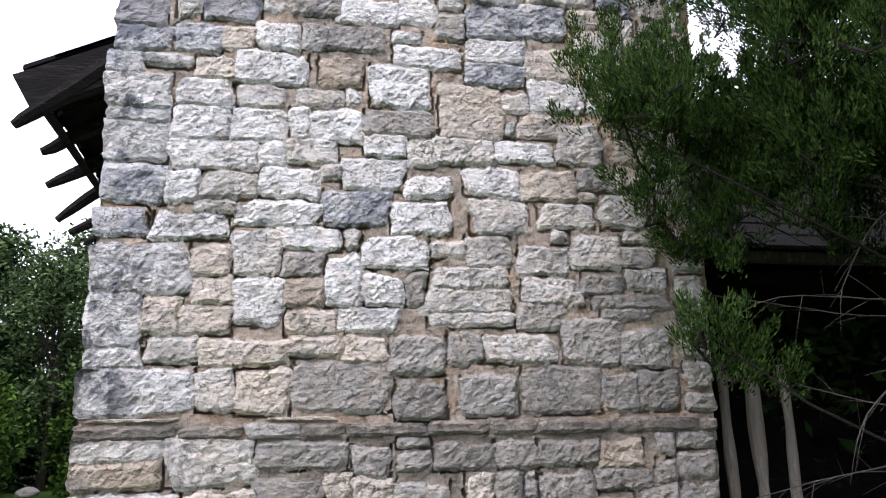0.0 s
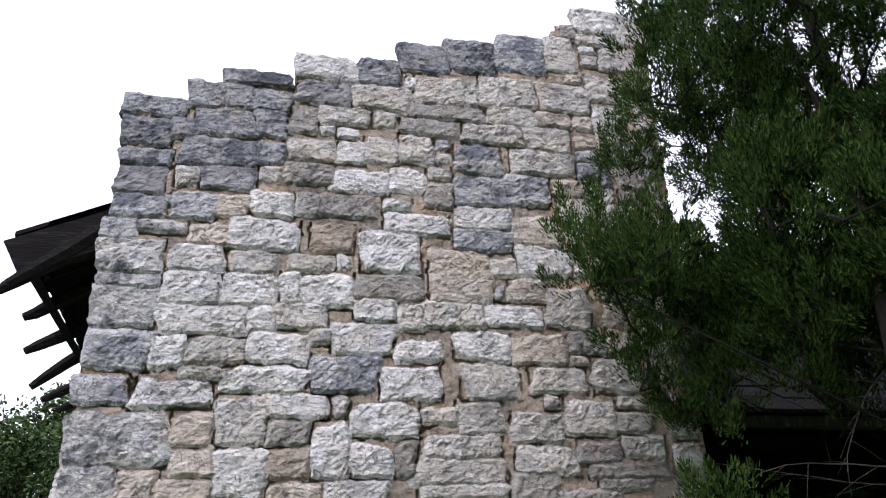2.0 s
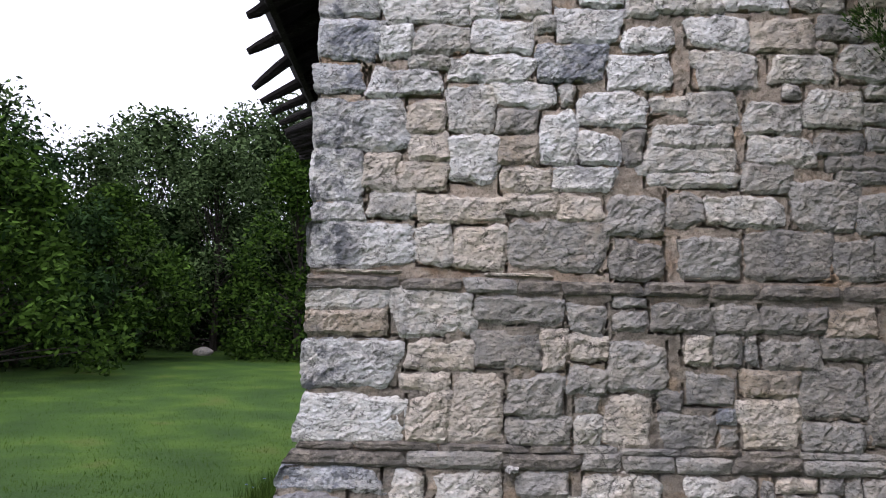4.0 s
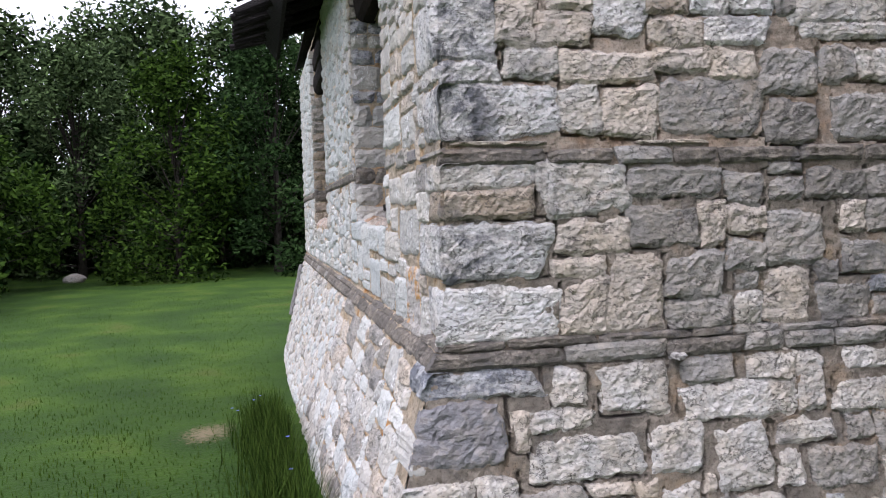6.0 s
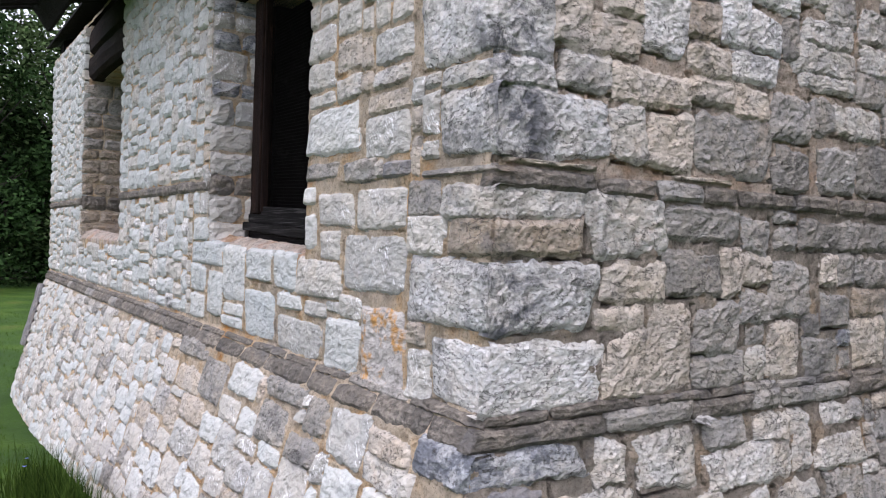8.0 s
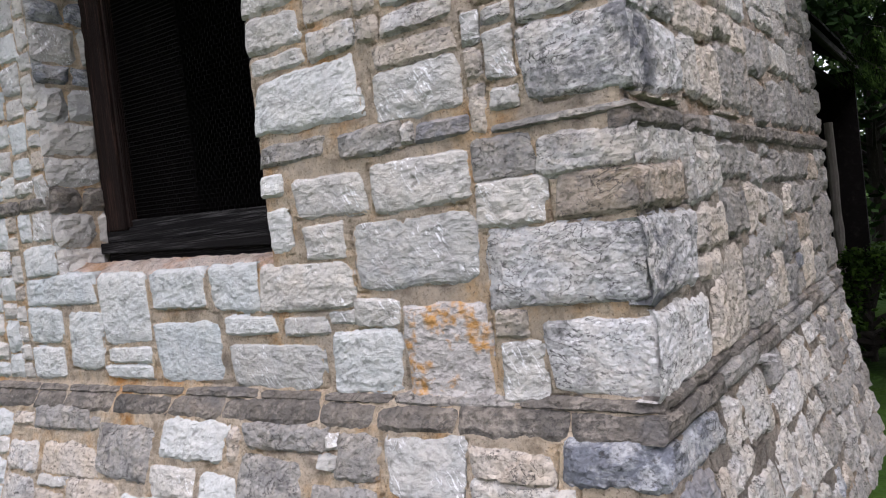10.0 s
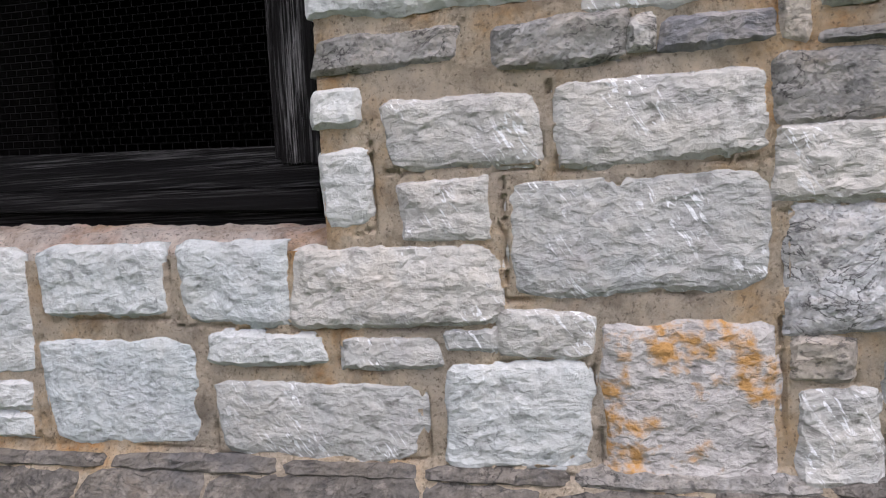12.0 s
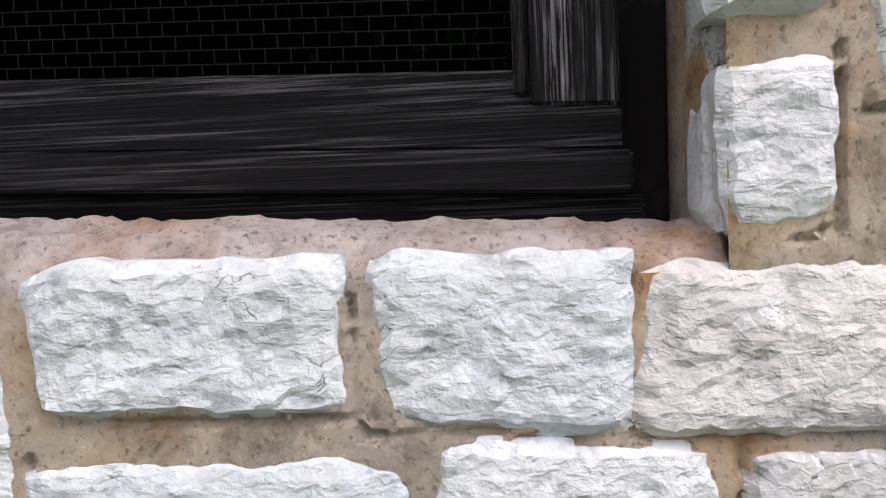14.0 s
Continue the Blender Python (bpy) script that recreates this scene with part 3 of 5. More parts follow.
GABLE_PLAN += [(s, GREY) for s in (
    (2.66, 2.12, 2.95, 2.17), (1.60, 2.18, 1.68, 2.34), (2.62, 2.18, 3.05, 2.25), (0.96, 2.33, 1.15, 2.44), (2.57, 2.26, 2.79, 2.36),
    (2.80, 2.42, 3.00, 2.52), (1.14, 2.86, 1.24, 2.93), (2.59, 2.86, 2.78, 2.98), (0.04, 3.13, 0.35, 3.20), (1.37, 3.13, 1.74, 3.27),
    (0.01, 3.21, 0.34, 3.40), (1.02, 3.62, 1.15, 3.77), (1.15, 3.63, 1.47, 3.77), (1.78, 3.74, 1.94, 3.91), (0.49, 3.76, 0.78, 3.90),
    (0.95, 3.83, 1.22, 3.97), (0.79, 3.95, 0.94, 4.09), (0.96, 4.00, 1.23, 4.14), (1.41, 4.02, 1.60, 4.20), (1.62, 4.04, 1.82, 4.24),
)]
GABLE_PLAN += [(s, GREY) for s in (
    (0.29, 4.09, 0.41, 4.21), (0.96, 4.19, 1.11, 4.38), (1.12, 4.28, 1.43, 4.41), (1.63, 4.26, 1.98, 4.37), (1.33, 4.42, 1.68, 4.60),
    (1.69, 4.40, 2.17, 4.50), (2.20, 4.40, 2.52, 4.54), (1.73, 4.51, 2.14, 4.72), (2.92, 4.68, 3.22, 4.89), (2.65, 4.90, 2.86, 5.21),
    (3.06, 4.97, 3.35, 5.16), (2.80, 5.22, 2.89, 5.35), (2.89, 5.18, 3.20, 5.27), (3.23, 5.22, 3.54, 5.52),
)]
GABLE_PLAN += [(s, LICHEN) for s in (
    (0.03, 0.58, 0.42, 0.68), (1.52, 1.07, 1.79, 1.29), (2.76, 1.86, 3.04, 2.06), (0.02, 2.52, 0.27, 2.65), (1.16, 2.60, 1.49, 2.79),
    (0.05, 2.69, 0.35, 2.88), (1.92, 2.80, 2.22, 2.95), (2.10, 3.00, 2.43, 3.12), (1.08, 3.07, 1.36, 3.25), (0.01, 3.40, 0.18, 3.52),
    (0.04, 3.54, 0.32, 3.68), (1.95, 3.47, 2.28, 3.60), (0.36, 3.55, 0.58, 3.71), (1.95, 3.61, 2.29, 3.76), (1.57, 3.83, 1.77, 3.99),
    (1.96, 3.78, 2.28, 3.97), (2.29, 3.80, 2.55, 4.01), (0.36, 3.91, 0.77, 4.09), (0.01, 4.01, 0.29, 4.18), (1.97, 4.00, 2.25, 4.20),
)]
GABLE_PLAN += [(s, LICHEN) for s in (
    (0.42, 4.12, 0.75, 4.30), (-0.01, 4.22, 0.35, 4.35), (0.36, 4.31, 0.55, 4.50), (0.56, 4.33, 0.72, 4.50), (0.54, 4.52, 0.95, 4.62),
    (0.96, 4.62, 1.34, 4.80), (1.36, 4.62, 1.62, 4.83), (1.63, 4.76, 1.94, 5.00), (1.95, 4.80, 2.27, 5.08), (2.28, 4.86, 2.64, 5.18),
    (2.91, 5.29, 3.22, 5.53),
)]
GABLE_PLAN += [(s, SLATE) for s in (
    (-0.05, 0.32, 0.25, 0.55), (0.03, 3.69, 0.29, 3.86), (0.02, 3.87, 0.31, 3.98), (0.99, 4.42, 1.30, 4.59),
)]
GABLE_PLAN += [(s, TAN) for s in (
    (1.76, 0.98, 1.87, 1.07), (2.16, 1.06, 2.44, 1.17), (0.04, 1.31, 0.43, 1.42), (1.73, 1.36, 2.02, 1.48), (2.60, 1.35, 2.82, 1.48),
    (1.54, 1.61, 1.78, 1.78), (0.96, 2.17, 1.16, 2.31), (1.12, 3.40, 1.35, 3.57),
)]
SIDE_PLAN = []
SIDE_PLAN += [(s, BLUE) for s in (
    (0.90, 0.40, 1.18, 0.49), (1.56, 0.38, 1.76, 0.48), (1.81, 0.38, 2.07, 0.49), (2.09, 0.43, 2.46, 0.63), (2.46, 0.41, 2.89, 0.53),
    (0.29, 0.47, 0.55, 0.56), (1.63, 0.52, 2.04, 0.68), (2.55, 0.59, 3.02, 0.70), (0.84, 0.78, 1.15, 1.00), (1.70, 0.80, 2.13, 1.06),
    (2.17, 0.82, 2.50, 0.87), (2.17, 0.89, 2.47, 0.95), (2.51, 0.86, 2.76, 1.12), (1.40, 1.00, 1.68, 1.06), (2.15, 0.97, 2.49, 1.27),
    (1.49, 1.09, 1.74, 1.26), (1.78, 1.11, 2.11, 1.26), (2.52, 1.16, 3.09, 1.29), (1.27, 1.28, 1.39, 1.45), (1.28, 1.49, 1.40, 1.58),
)]
SIDE_PLAN += [(s, BLUE) for s in (
    (0.89, 1.71, 1.39, 1.92),
)]
SIDE_PLAN += [(s, ASH) for s in (
    (-0.06, 0.54, 0.27, 0.66), (0.59, 0.49, 0.87, 0.66), (1.15, 0.60, 1.54, 0.67), (-0.01, 0.80, 0.33, 1.01), (0.33, 0.77, 0.48, 0.96),
    (1.18, 0.79, 1.68, 0.96), (-0.02, 1.05, 0.49, 1.28), (0.84, 1.01, 1.02, 1.10), (1.15, 0.99, 1.36, 1.05), (0.51, 1.14, 0.99, 1.36),
    (1.02, 1.08, 1.47, 1.24), (0.28, 1.30, 0.50, 1.43), (1.03, 1.25, 1.21, 1.37), (0.51, 1.39, 0.89, 1.54), (0.93, 1.40, 1.24, 1.53),
    (-0.02, 1.47, 0.30, 1.52), (0.52, 1.67, 0.84, 1.83),
)]
SIDE_PLAN += [(s, CREAM) for s in (
    (0.30, 0.57, 0.56, 0.64), (0.38, 0.97, 0.48, 1.04), (-0.01, 1.31, 0.25, 1.41),
)]
SIDE_PLAN += [(s, GREY) for s in (
    (1.24, 0.41, 1.54, 0.56), (0.92, 0.53, 1.08, 0.66), (0.30, 1.44, 0.50, 1.56), (-0.02, 1.57, 0.43, 1.60), (0.76, 1.58, 1.01, 1.66),
    (1.07, 1.60, 1.39, 1.68), (-0.03, 1.68, 0.32, 1.77),
)]
SIDE_PLAN += [(s, SLATE) for s in (
    (0.50, 1.59, 0.69, 1.64),
)]
SIDE_PLAN += [(s, RUSTED) for s in (
    (0.50, 0.76, 0.83, 1.08),
)]


def snapped(stones, corner_rows):
    """Corner stones keep to the heights that they have on the other wall."""
    out = []
    for s, m in stones:
        if s[0] < side_start(s[1]) + 0.12:
            best = max(corner_rows, key=lambda r: min(s[3], r[1]) - max(s[1], r[0]))
            if min(s[3], best[1]) - max(s[1], best[0]) > 0.6 * (s[3] - s[1]):
                s = (s[0], best[0], s[2], best[1])
        out.append((s, m))
    return out


rng = random.Random(11)
gable_ok = lambda u, v: gable_start(v) + 0.01 < u < gable_end(v) and v < step_top(u) and not LEDGE_LO - 0.005 <= v < LEDGE_HI and not BAND_LO <= v < BAND_HI
GABLE_PLAN += [((3.26, 2.70, 3.45, 2.87), SLATE)]
# darker swaps that carry the trees' shade at the gable's right end
duller = {CREAM: GREY, PALE: GREY, WHITE: LICHEN, GREY: SHADED_GRIME, TAN: SHADED_GRIME, LICHEN: GREY}
lighter = {GREY: PALE, CREAM: PALE, LICHEN: WHITE, TAN: CREAM}


def grimed_and_shaded(s, m):
    """Colours grime and tree shade into gable foot and right end; upper courses paler."""
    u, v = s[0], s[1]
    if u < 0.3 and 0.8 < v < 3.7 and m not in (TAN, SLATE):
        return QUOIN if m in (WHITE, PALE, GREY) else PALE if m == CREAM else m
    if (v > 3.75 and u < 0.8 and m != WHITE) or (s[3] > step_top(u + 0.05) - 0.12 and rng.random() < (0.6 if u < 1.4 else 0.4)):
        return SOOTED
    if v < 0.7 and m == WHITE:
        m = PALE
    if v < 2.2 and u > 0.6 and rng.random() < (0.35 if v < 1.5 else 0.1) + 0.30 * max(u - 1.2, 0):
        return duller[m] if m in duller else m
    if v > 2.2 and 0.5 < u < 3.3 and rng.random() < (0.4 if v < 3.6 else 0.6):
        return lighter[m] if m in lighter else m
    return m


GABLE_PLAN = [(s, grimed_and_shaded(s, m)) for s, m in GABLE_PLAN]
GABLE_PLAN = [((a - 0.012, b - 0.011, c + 0.012, d + 0.011), m) for (a, b, c, d), m in GABLE_PLAN]
spare = [s for s in fill(-0.4, GABLE_R, -0.35, 5.36, gable_ok, [s for s, _ in GABLE_PLAN], rng, (0.16, 0.36), (0.10, 0.19)) if min(s[2] - s[0], s[3] - s[1]) > 0.055]
spare = [(s[0], s[1], min(s[2], gable_end(s[1])), s[3]) for s in spare]
weathered = lambda u, v: rng.choice([LICHEN, LICHEN, GREY, PALE, PALE, CREAM]) if v > 4.0 else rng.choice(LIME_MIX)
gable_stones = GABLE_PLAN + [(s, grimed_and_shaded(s, weathered(s[0], s[1]))) for s in spare]
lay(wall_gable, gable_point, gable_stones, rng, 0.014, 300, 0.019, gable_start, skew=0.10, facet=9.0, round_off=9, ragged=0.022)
joints = [s for s, _ in GABLE_PLAN] + spare
for lo, hi, depth, mix, gape in ((-0.5, 1.575, -0.001, LOW_MORTAR, 0.18), (1.575, 5.36, 0.003, OLD_MORTAR, 0.30)):
    mortar_face(wall_gable, gable_point, -0.5, GABLE_R, lo, hi, lambda u, v: u > gable_start(v) - 0.03 and v < step_top(u) - 0.03 and u < gable_end(v) - 0.02, 0.0105, depth, mix, False, gable_start, joints, 0.014, lambda v: gape)

corner_rows = [(s[1], s[3]) for s, _ in GABLE_PLAN + [(s, 0) for s in spare] if s[0] < gable_start(s[1]) + (0.22 if s[1] < LEDGE_LO else 0.10)]
SIDE_PLAN = snapped(SIDE_PLAN, corner_rows)
taken = [s for s, _ in SIDE_PLAN]
for k, (lo, hi) in enumerate(sorted(corner_rows)):
    if hi < 3.6 and not any(s[0] < side_start(s[1]) + 0.12 and min(s[3], hi) > max(s[1], lo) + 0.01 for s in taken):
        s = (side_start(lo), lo, side_start(lo) + (0.42 if k % 2 else 0.24), hi)
        if not any(min(s[2], t[2]) > max(s[0], t[0]) and min(s[3], t[3]) > max(s[1], t[1]) for t in taken):
            SIDE_PLAN.append((s, rng.choice([PALE, WHITE, ASH])))
taken = [s for s, _ in SIDE_PLAN]
in_window = lambda u, v: any(a <= u < b and c - 0.045 <= v < 3.56 for a, b, c, d in WIN)
side_ok = lambda u, v: side_start(v) + 0.01 < u and not LEDGE_LO - 0.005 <= v < LEDGE_HI and not in_window(u, v) and not (u > 2.9 and 1.62 <= v < 1.69)
spare = fill(-0.4, 3.2, -0.55, LEDGE_LO - 0.005, side_ok, taken, rng, (0.24, 0.44), (0.14, 0.22)) + fill(-0.4, 3.2, LEDGE_HI, 3.58, side_ok, taken, rng, (0.14, 0.32), (0.08, 0.18))
spare = [s for s in spare if min(s[2] - s[0], s[3] - s[1]) > 0.052]
SIDE_PLAN = [((a - 0.010, b - 0.010, c + 0.010, d + 0.010), m) if a > 0.15 and b > LEDGE_HI + 0.01 and not (a < 1.4 < c + 0.02 and d > 1.27) else ((a, b, c, d), m) for (a, b, c, d), m in SIDE_PLAN]
SIDE_PLAN = [((a - 0.013, b - 0.013, c + 0.013, d + 0.013) if d < LEDGE_LO and a > 0.1 else (a, b, c, d), m) for (a, b, c, d), m in SIDE_PLAN]
tone = lambda s, m=None: rng.choice(BASE_MIX) if s[3] < LEDGE_HI and m in (None, BLUE, ASH) else m or rng.choice(SIDE_MIX if s[0] > 1.2 and (s[2] - s[0]) * (s[3] - s[1]) > 0.01 else [PALE, CREAM, ASH, ASH])
near = [(s, QUOIN if s[0] < 0.1 and s[1] > 0.79 and m in (PALE, WHITE, ASH, BLUE) else BLUE if m == ASH and s[1] > 1.9 and s[0] > 0.6 else tone(s, m)) for s, m in SIDE_PLAN] + [(s, tone(s)) for s in spare]
corner_stones = [(s, m) for s, m in gable_stones if s[0] < gable_start(s[1]) + (0.22 if s[1] < LEDGE_LO else 0.10)]


def turned(s, m):
    """A corner stone shows one and the same stone on both walls."""
    if s[0] > side_start(s[1]) + 0.12:
        return m
    g, k = max(corner_stones, key=lambda c: min(s[3], c[0][3]) - max(s[1], c[0][1]))
    return k if min(s[3], g[3]) - max(s[1], g[1]) > 0.5 * (s[3] - s[1]) else m


near = [(s, turned(s, m)) for s, m in near]
low = [q for q in near if q[0][3] < LEDGE_LO + 0.02]
lay(wall_side, side_point, low, rng, 0.020, 90, 0.016, side_start, flip=True, skew=0.08, facet=6.0, round_off=5, ragged=0.014, relief=0.7)
lay(wall_side, side_point, [q for q in near if q not in low], rng, 0.016, 200, 0.0125, side_start, flip=True, skew=0.06, facet=7.0, round_off=6, ragged=0.011, relief=0.5)
clear = lambda u, v: u > side_start(v) - 0.03 and not any(a - 0.01 < u < b and c - 0.03 < v < 3.57 for a, b, c, d in WIN)
mortar_face(wall_side, side_point, -0.4, 3.2, -1.0, 3.6, clear, 0.009, -0.006, MORTAR, True, side_start, [s for s, _ in near], 0.005, lambda v: 0.02, 0.012)
mortar_face(wall_side, side_point, 3.2, SIDE_END, -1.0, 3.6, clear, 0.03, 0.004, MORTAR, True, side_start)
spare = fill(3.2, SIDE_END, -1.0, LEDGE_LO - 0.005, side_ok, [], rng, (0.18, 0.38), (0.10, 0.20)) + fill(3.2, SIDE_END, LEDGE_HI, 3.58, side_ok, [], rng, (0.12, 0.36), (0.08, 0.19))
lay(wall_side, side_point, [(s, rng.choice([BLUE, BLUE, BLUE, ASH]) if s[1] > 1.6 else tone(s)) for s in spare], rng, 0.011, 60, 0.035, flip=True)


# mortar that fills the corner behind the quoins
vs, fs = [], []
for n in range(110):
    v = -0.5 + 0.043 * n
    vs += [gable_point(gable_start(v) + 0.09, v, -0.02), Vector((gable_start(v) + 0.004 + 0.008 * noise.noise((0, 0, v * 9)), side_start(v) + 0.004, v)), side_point(side_start(v) + 0.09, v, -0.02)]
    if n and v < 4.25:
        o = 3 * n - 3
        fs += [(o, o + 3, o + 4, o + 1), (o + 1, o + 4, o + 5, o + 2)]
raw("corner_mortar", vs, fs, OLD_MORTAR, wall_gable)


def course(parent, point, u0, u1, v0, v1, proud, start=None, flip=False, grid=0.035):
    """A row of thin dark slabs that stands a little proud of the wall."""
    u, out = u0, []
    while u < u1 - 0.06:
        w = min(rng.uniform(0.18, 0.5), u1 - u)
        low = v0 - 0.006
        out.append(((u, low, u + w - 0.008, v1 - rng.uniform(0, 0.014)), rng.choice([DARK, DARK, DARK, DARK, GREY])))
        u += w
    lay(parent, point, out, rng, 0.010, 300, grid, start, "ledge_stone", flip, facet=9.0, ragged=0.012, lift=proud - 0.010)


course(wall_gable, gable_point, 0.054, gable_end(LEDGE_LO) - 0.01, LEDGE_LO + 0.012, LEDGE_HI - 0.03, 0.034, gable_start)
course(wall_gable, gable_point, 0.054, gable_end(LEDGE_LO) - 0.01, LEDGE_HI - 0.034, LEDGE_HI + 0.006, 0.020, gable_start)
course(wall_gable, gable_point, 0.054, gable_end(BAND_LO) - 0.01, BAND_LO, BAND_HI - 0.02, 0.022, gable_start)
course(wall_side, side_point, 0.0, SIDE_END, LEDGE_LO + 0.005, LEDGE_HI - 0.035, 0.016, side_start, True, 0.02)
course(wall_side, side_point, 0.0, SIDE_END, LEDGE_HI - 0.04, LEDGE_HI - 0.004, 0.014, side_start, True, 0.02)
course(wall_side, side_point, WIN[0][1], WIN[1][0], 1.62, 1.69, 0.02, None, True)
course(wall_side, side_point, WIN[1][1], SIDE_END, 1.62, 1.69, 0.02, None, True)

# the light lime edge on top of the upper ledge, and the white pebble under the lower one
for a, b in ((0.08, 0.50), (0.90, 1.24)):
    s = ((a, BAND_HI - 0.016, b, BAND_HI + 0.004), CREAM)
    lay(wall_gable, gable_point, [s], rng, 0.016, 300, 0.02, None, "ledge_stone")
lay(wall_gable, gable_point, [((1.02, 0.672, 1.085, 0.705), WHITE)], rng, 0.06, 300, 0.012, None, "pebble")

# stones of the window cheeks
for a, b, c, d in WIN:
    def cheek(u, v, out=0.0, b=b):
        return Vector((side_x(b) + u, b - out, v))
    z, rows = c, []
    while z < d - 0.06:
        h = min(rng.uniform(0.10, 0.2), d - z)
        cut = rng.uniform(0.1, 0.3)
        tone = DARK if 1.5 < z < 1.64 else rng.choice([PALE, LICHEN, ASH, ASH] if b < 4 else [TAN, GREY, TAN])
        rows += [((0.0, z, cut - 0.004, z + h - 0.008), tone), ((cut + 0.004, z, 0.36 if b < 4 else 0.50, z + h - 0.008), tone)]
        z += h
    lay(wall_side, cheek, rows, rng, 0.014, 300, 0.03)

    def near_cheek(u, v, out=0.0, a=a):
        return Vector((side_x(a) + u, a - 0.004 + out, v))
    z, rows = c, []
    while z < d - 0.06:
        h = min(rng.uniform(0.10, 0.2), d - z)
        rows.append(((0.012, z, 0.15, z + h - 0.012), rng.choice([ASH, BLUE, PALE])))
        z += h
    lay(wall_side, near_cheek, rows, rng, 0.005, 300, 0.03, flip=True)
    n, m = int((b - a) / 0.009), 22
    vs, fs = [], []
    for i in range(n + 1):
        y = a - 0.01 + (b - a + 0.02) * i / n
        rise = 0.041 * (y - a - 0.07)
        wob = [noise.noise((y * 6, q, 3.3)) for q in range(4)]
        line = ((0.30, c - 0.012), (0.13, c + 0.022 + rise), (0.045 + 0.012 * wob[0], c + 0.014 + rise * 0.5 + 0.008 * wob[1]), (0.002 + 0.008 * wob[2], c - 0.012 + 0.008 * wob[3]), (0.004, c - 0.06))
        for q in range(m + 1):
            f = q / m * 4
            k = min(int(f), 3)
            x, z = (line[k][w] + (line[k + 1][w] - line[k][w]) * (f - k) for w in (0, 1))
            rough = 0.007 * noise.noise((y * 24, z * 70, x * 30)) + 0.004 * noise.noise((y * 70, z * 120, x * 70)) + 0.006 * min(0, flake(y * 11, (z - x) * 38, 2.0))
            vs.append((side_x(y) + x - 0.6 * rough, y, z + rough))
    for i in range(n):
        for q in range(m):
            o = i * (m + 1) + q
            fs.append((o, o + m + 1, o + m + 2, o + 1))
    raw("sill_mortar", vs, fs, SILL_MORTAR, wall_side, True)

# the blue-grey slab that covers the far corner's foot
vs, fs = [], []
for k in range(9):
    v = 0.60 - 0.1 * k
    w = 0.012 * noise.noise((k * 0.7, 1, 4))
    vs += [side_point(SIDE_END - 0.16 + w, v, 0.02), side_point(SIDE_END - 0.15 + w, v, 0.05 + w), side_point(SIDE_END + 0.05 + w, v, 0.06 + w), side_point(SIDE_END + 0.06 + w, v, -0.10)]
    if k:
        o = 4 * k - 4
        fs += [(o + q, o + 4 + q, o + 5 + q, o + 1 + q) for q in range(3)]
raw("corner_slab", vs, fs + [(0, 1, 2, 3)], SLATE, wall_side)


# plain walls that close the building, near-black for the shade of its inside
def roof_z(x, y):
    return 3.82 + 0.48 * (x - side_x(y) + 0.04)


def closing_wall(name, lo, hi, label):
    bm = bmesh.new()
    box(bm, lo, hi)
    for v in bm.verts:
        if v.co.z > 1:
            v.co.z = roof_z(v.co.x, v.co.y) - 0.06
    tagged(part(name, bm, UNLIT), label, "wall", kind="structure")


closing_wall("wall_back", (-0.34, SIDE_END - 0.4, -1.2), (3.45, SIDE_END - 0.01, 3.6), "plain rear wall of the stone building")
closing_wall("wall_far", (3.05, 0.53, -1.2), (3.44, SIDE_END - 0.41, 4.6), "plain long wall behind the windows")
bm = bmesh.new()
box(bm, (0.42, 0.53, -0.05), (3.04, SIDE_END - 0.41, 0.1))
tagged(part("floor", bm, UNLIT), "dark wooden floor inside the building", "floor", kind="structure")


# ---- windows ----
def screen_mesh(y0, y1, z0, z1, x, cw=0.036, ch=0.0195, r=0.0007):
    vs, fs = [], []

    def bar(lo, hi):
        o = len(vs)
        vs.extend((x_, y_, z_) for x_ in (lo[0], hi[0]) for y_ in (lo[1], hi[1]) for z_ in (lo[2], hi[2]))
        fs.extend(tuple(o + i for i in f) for f in ((0, 1, 3, 2), (4, 6, 7, 5), (0, 4, 5, 1), (2, 3, 7, 6)))

    rows = int((z1 - z0) / ch)
    for j in range(rows):
        z = z0 + j * ch
        bar((x - r, y0, z - r), (x + r, y1, z + r))
        y = y0 + (cw / 2 if j % 2 else 0)
        while y < y1:
            bar((x - r, y - r, z), (x + r, y + r, z + ch))
            y += cw
    return vs, fs


WIRE, wn_, wl_, wb_ = nodes_of("screen_wire", 0.8, 0.0)
wb_.inputs["Specular IOR Level"].default_value = 0.05
wb_.inputs["Base Color"].default_value = (0.009, 0.0087, 0.0085, 1)


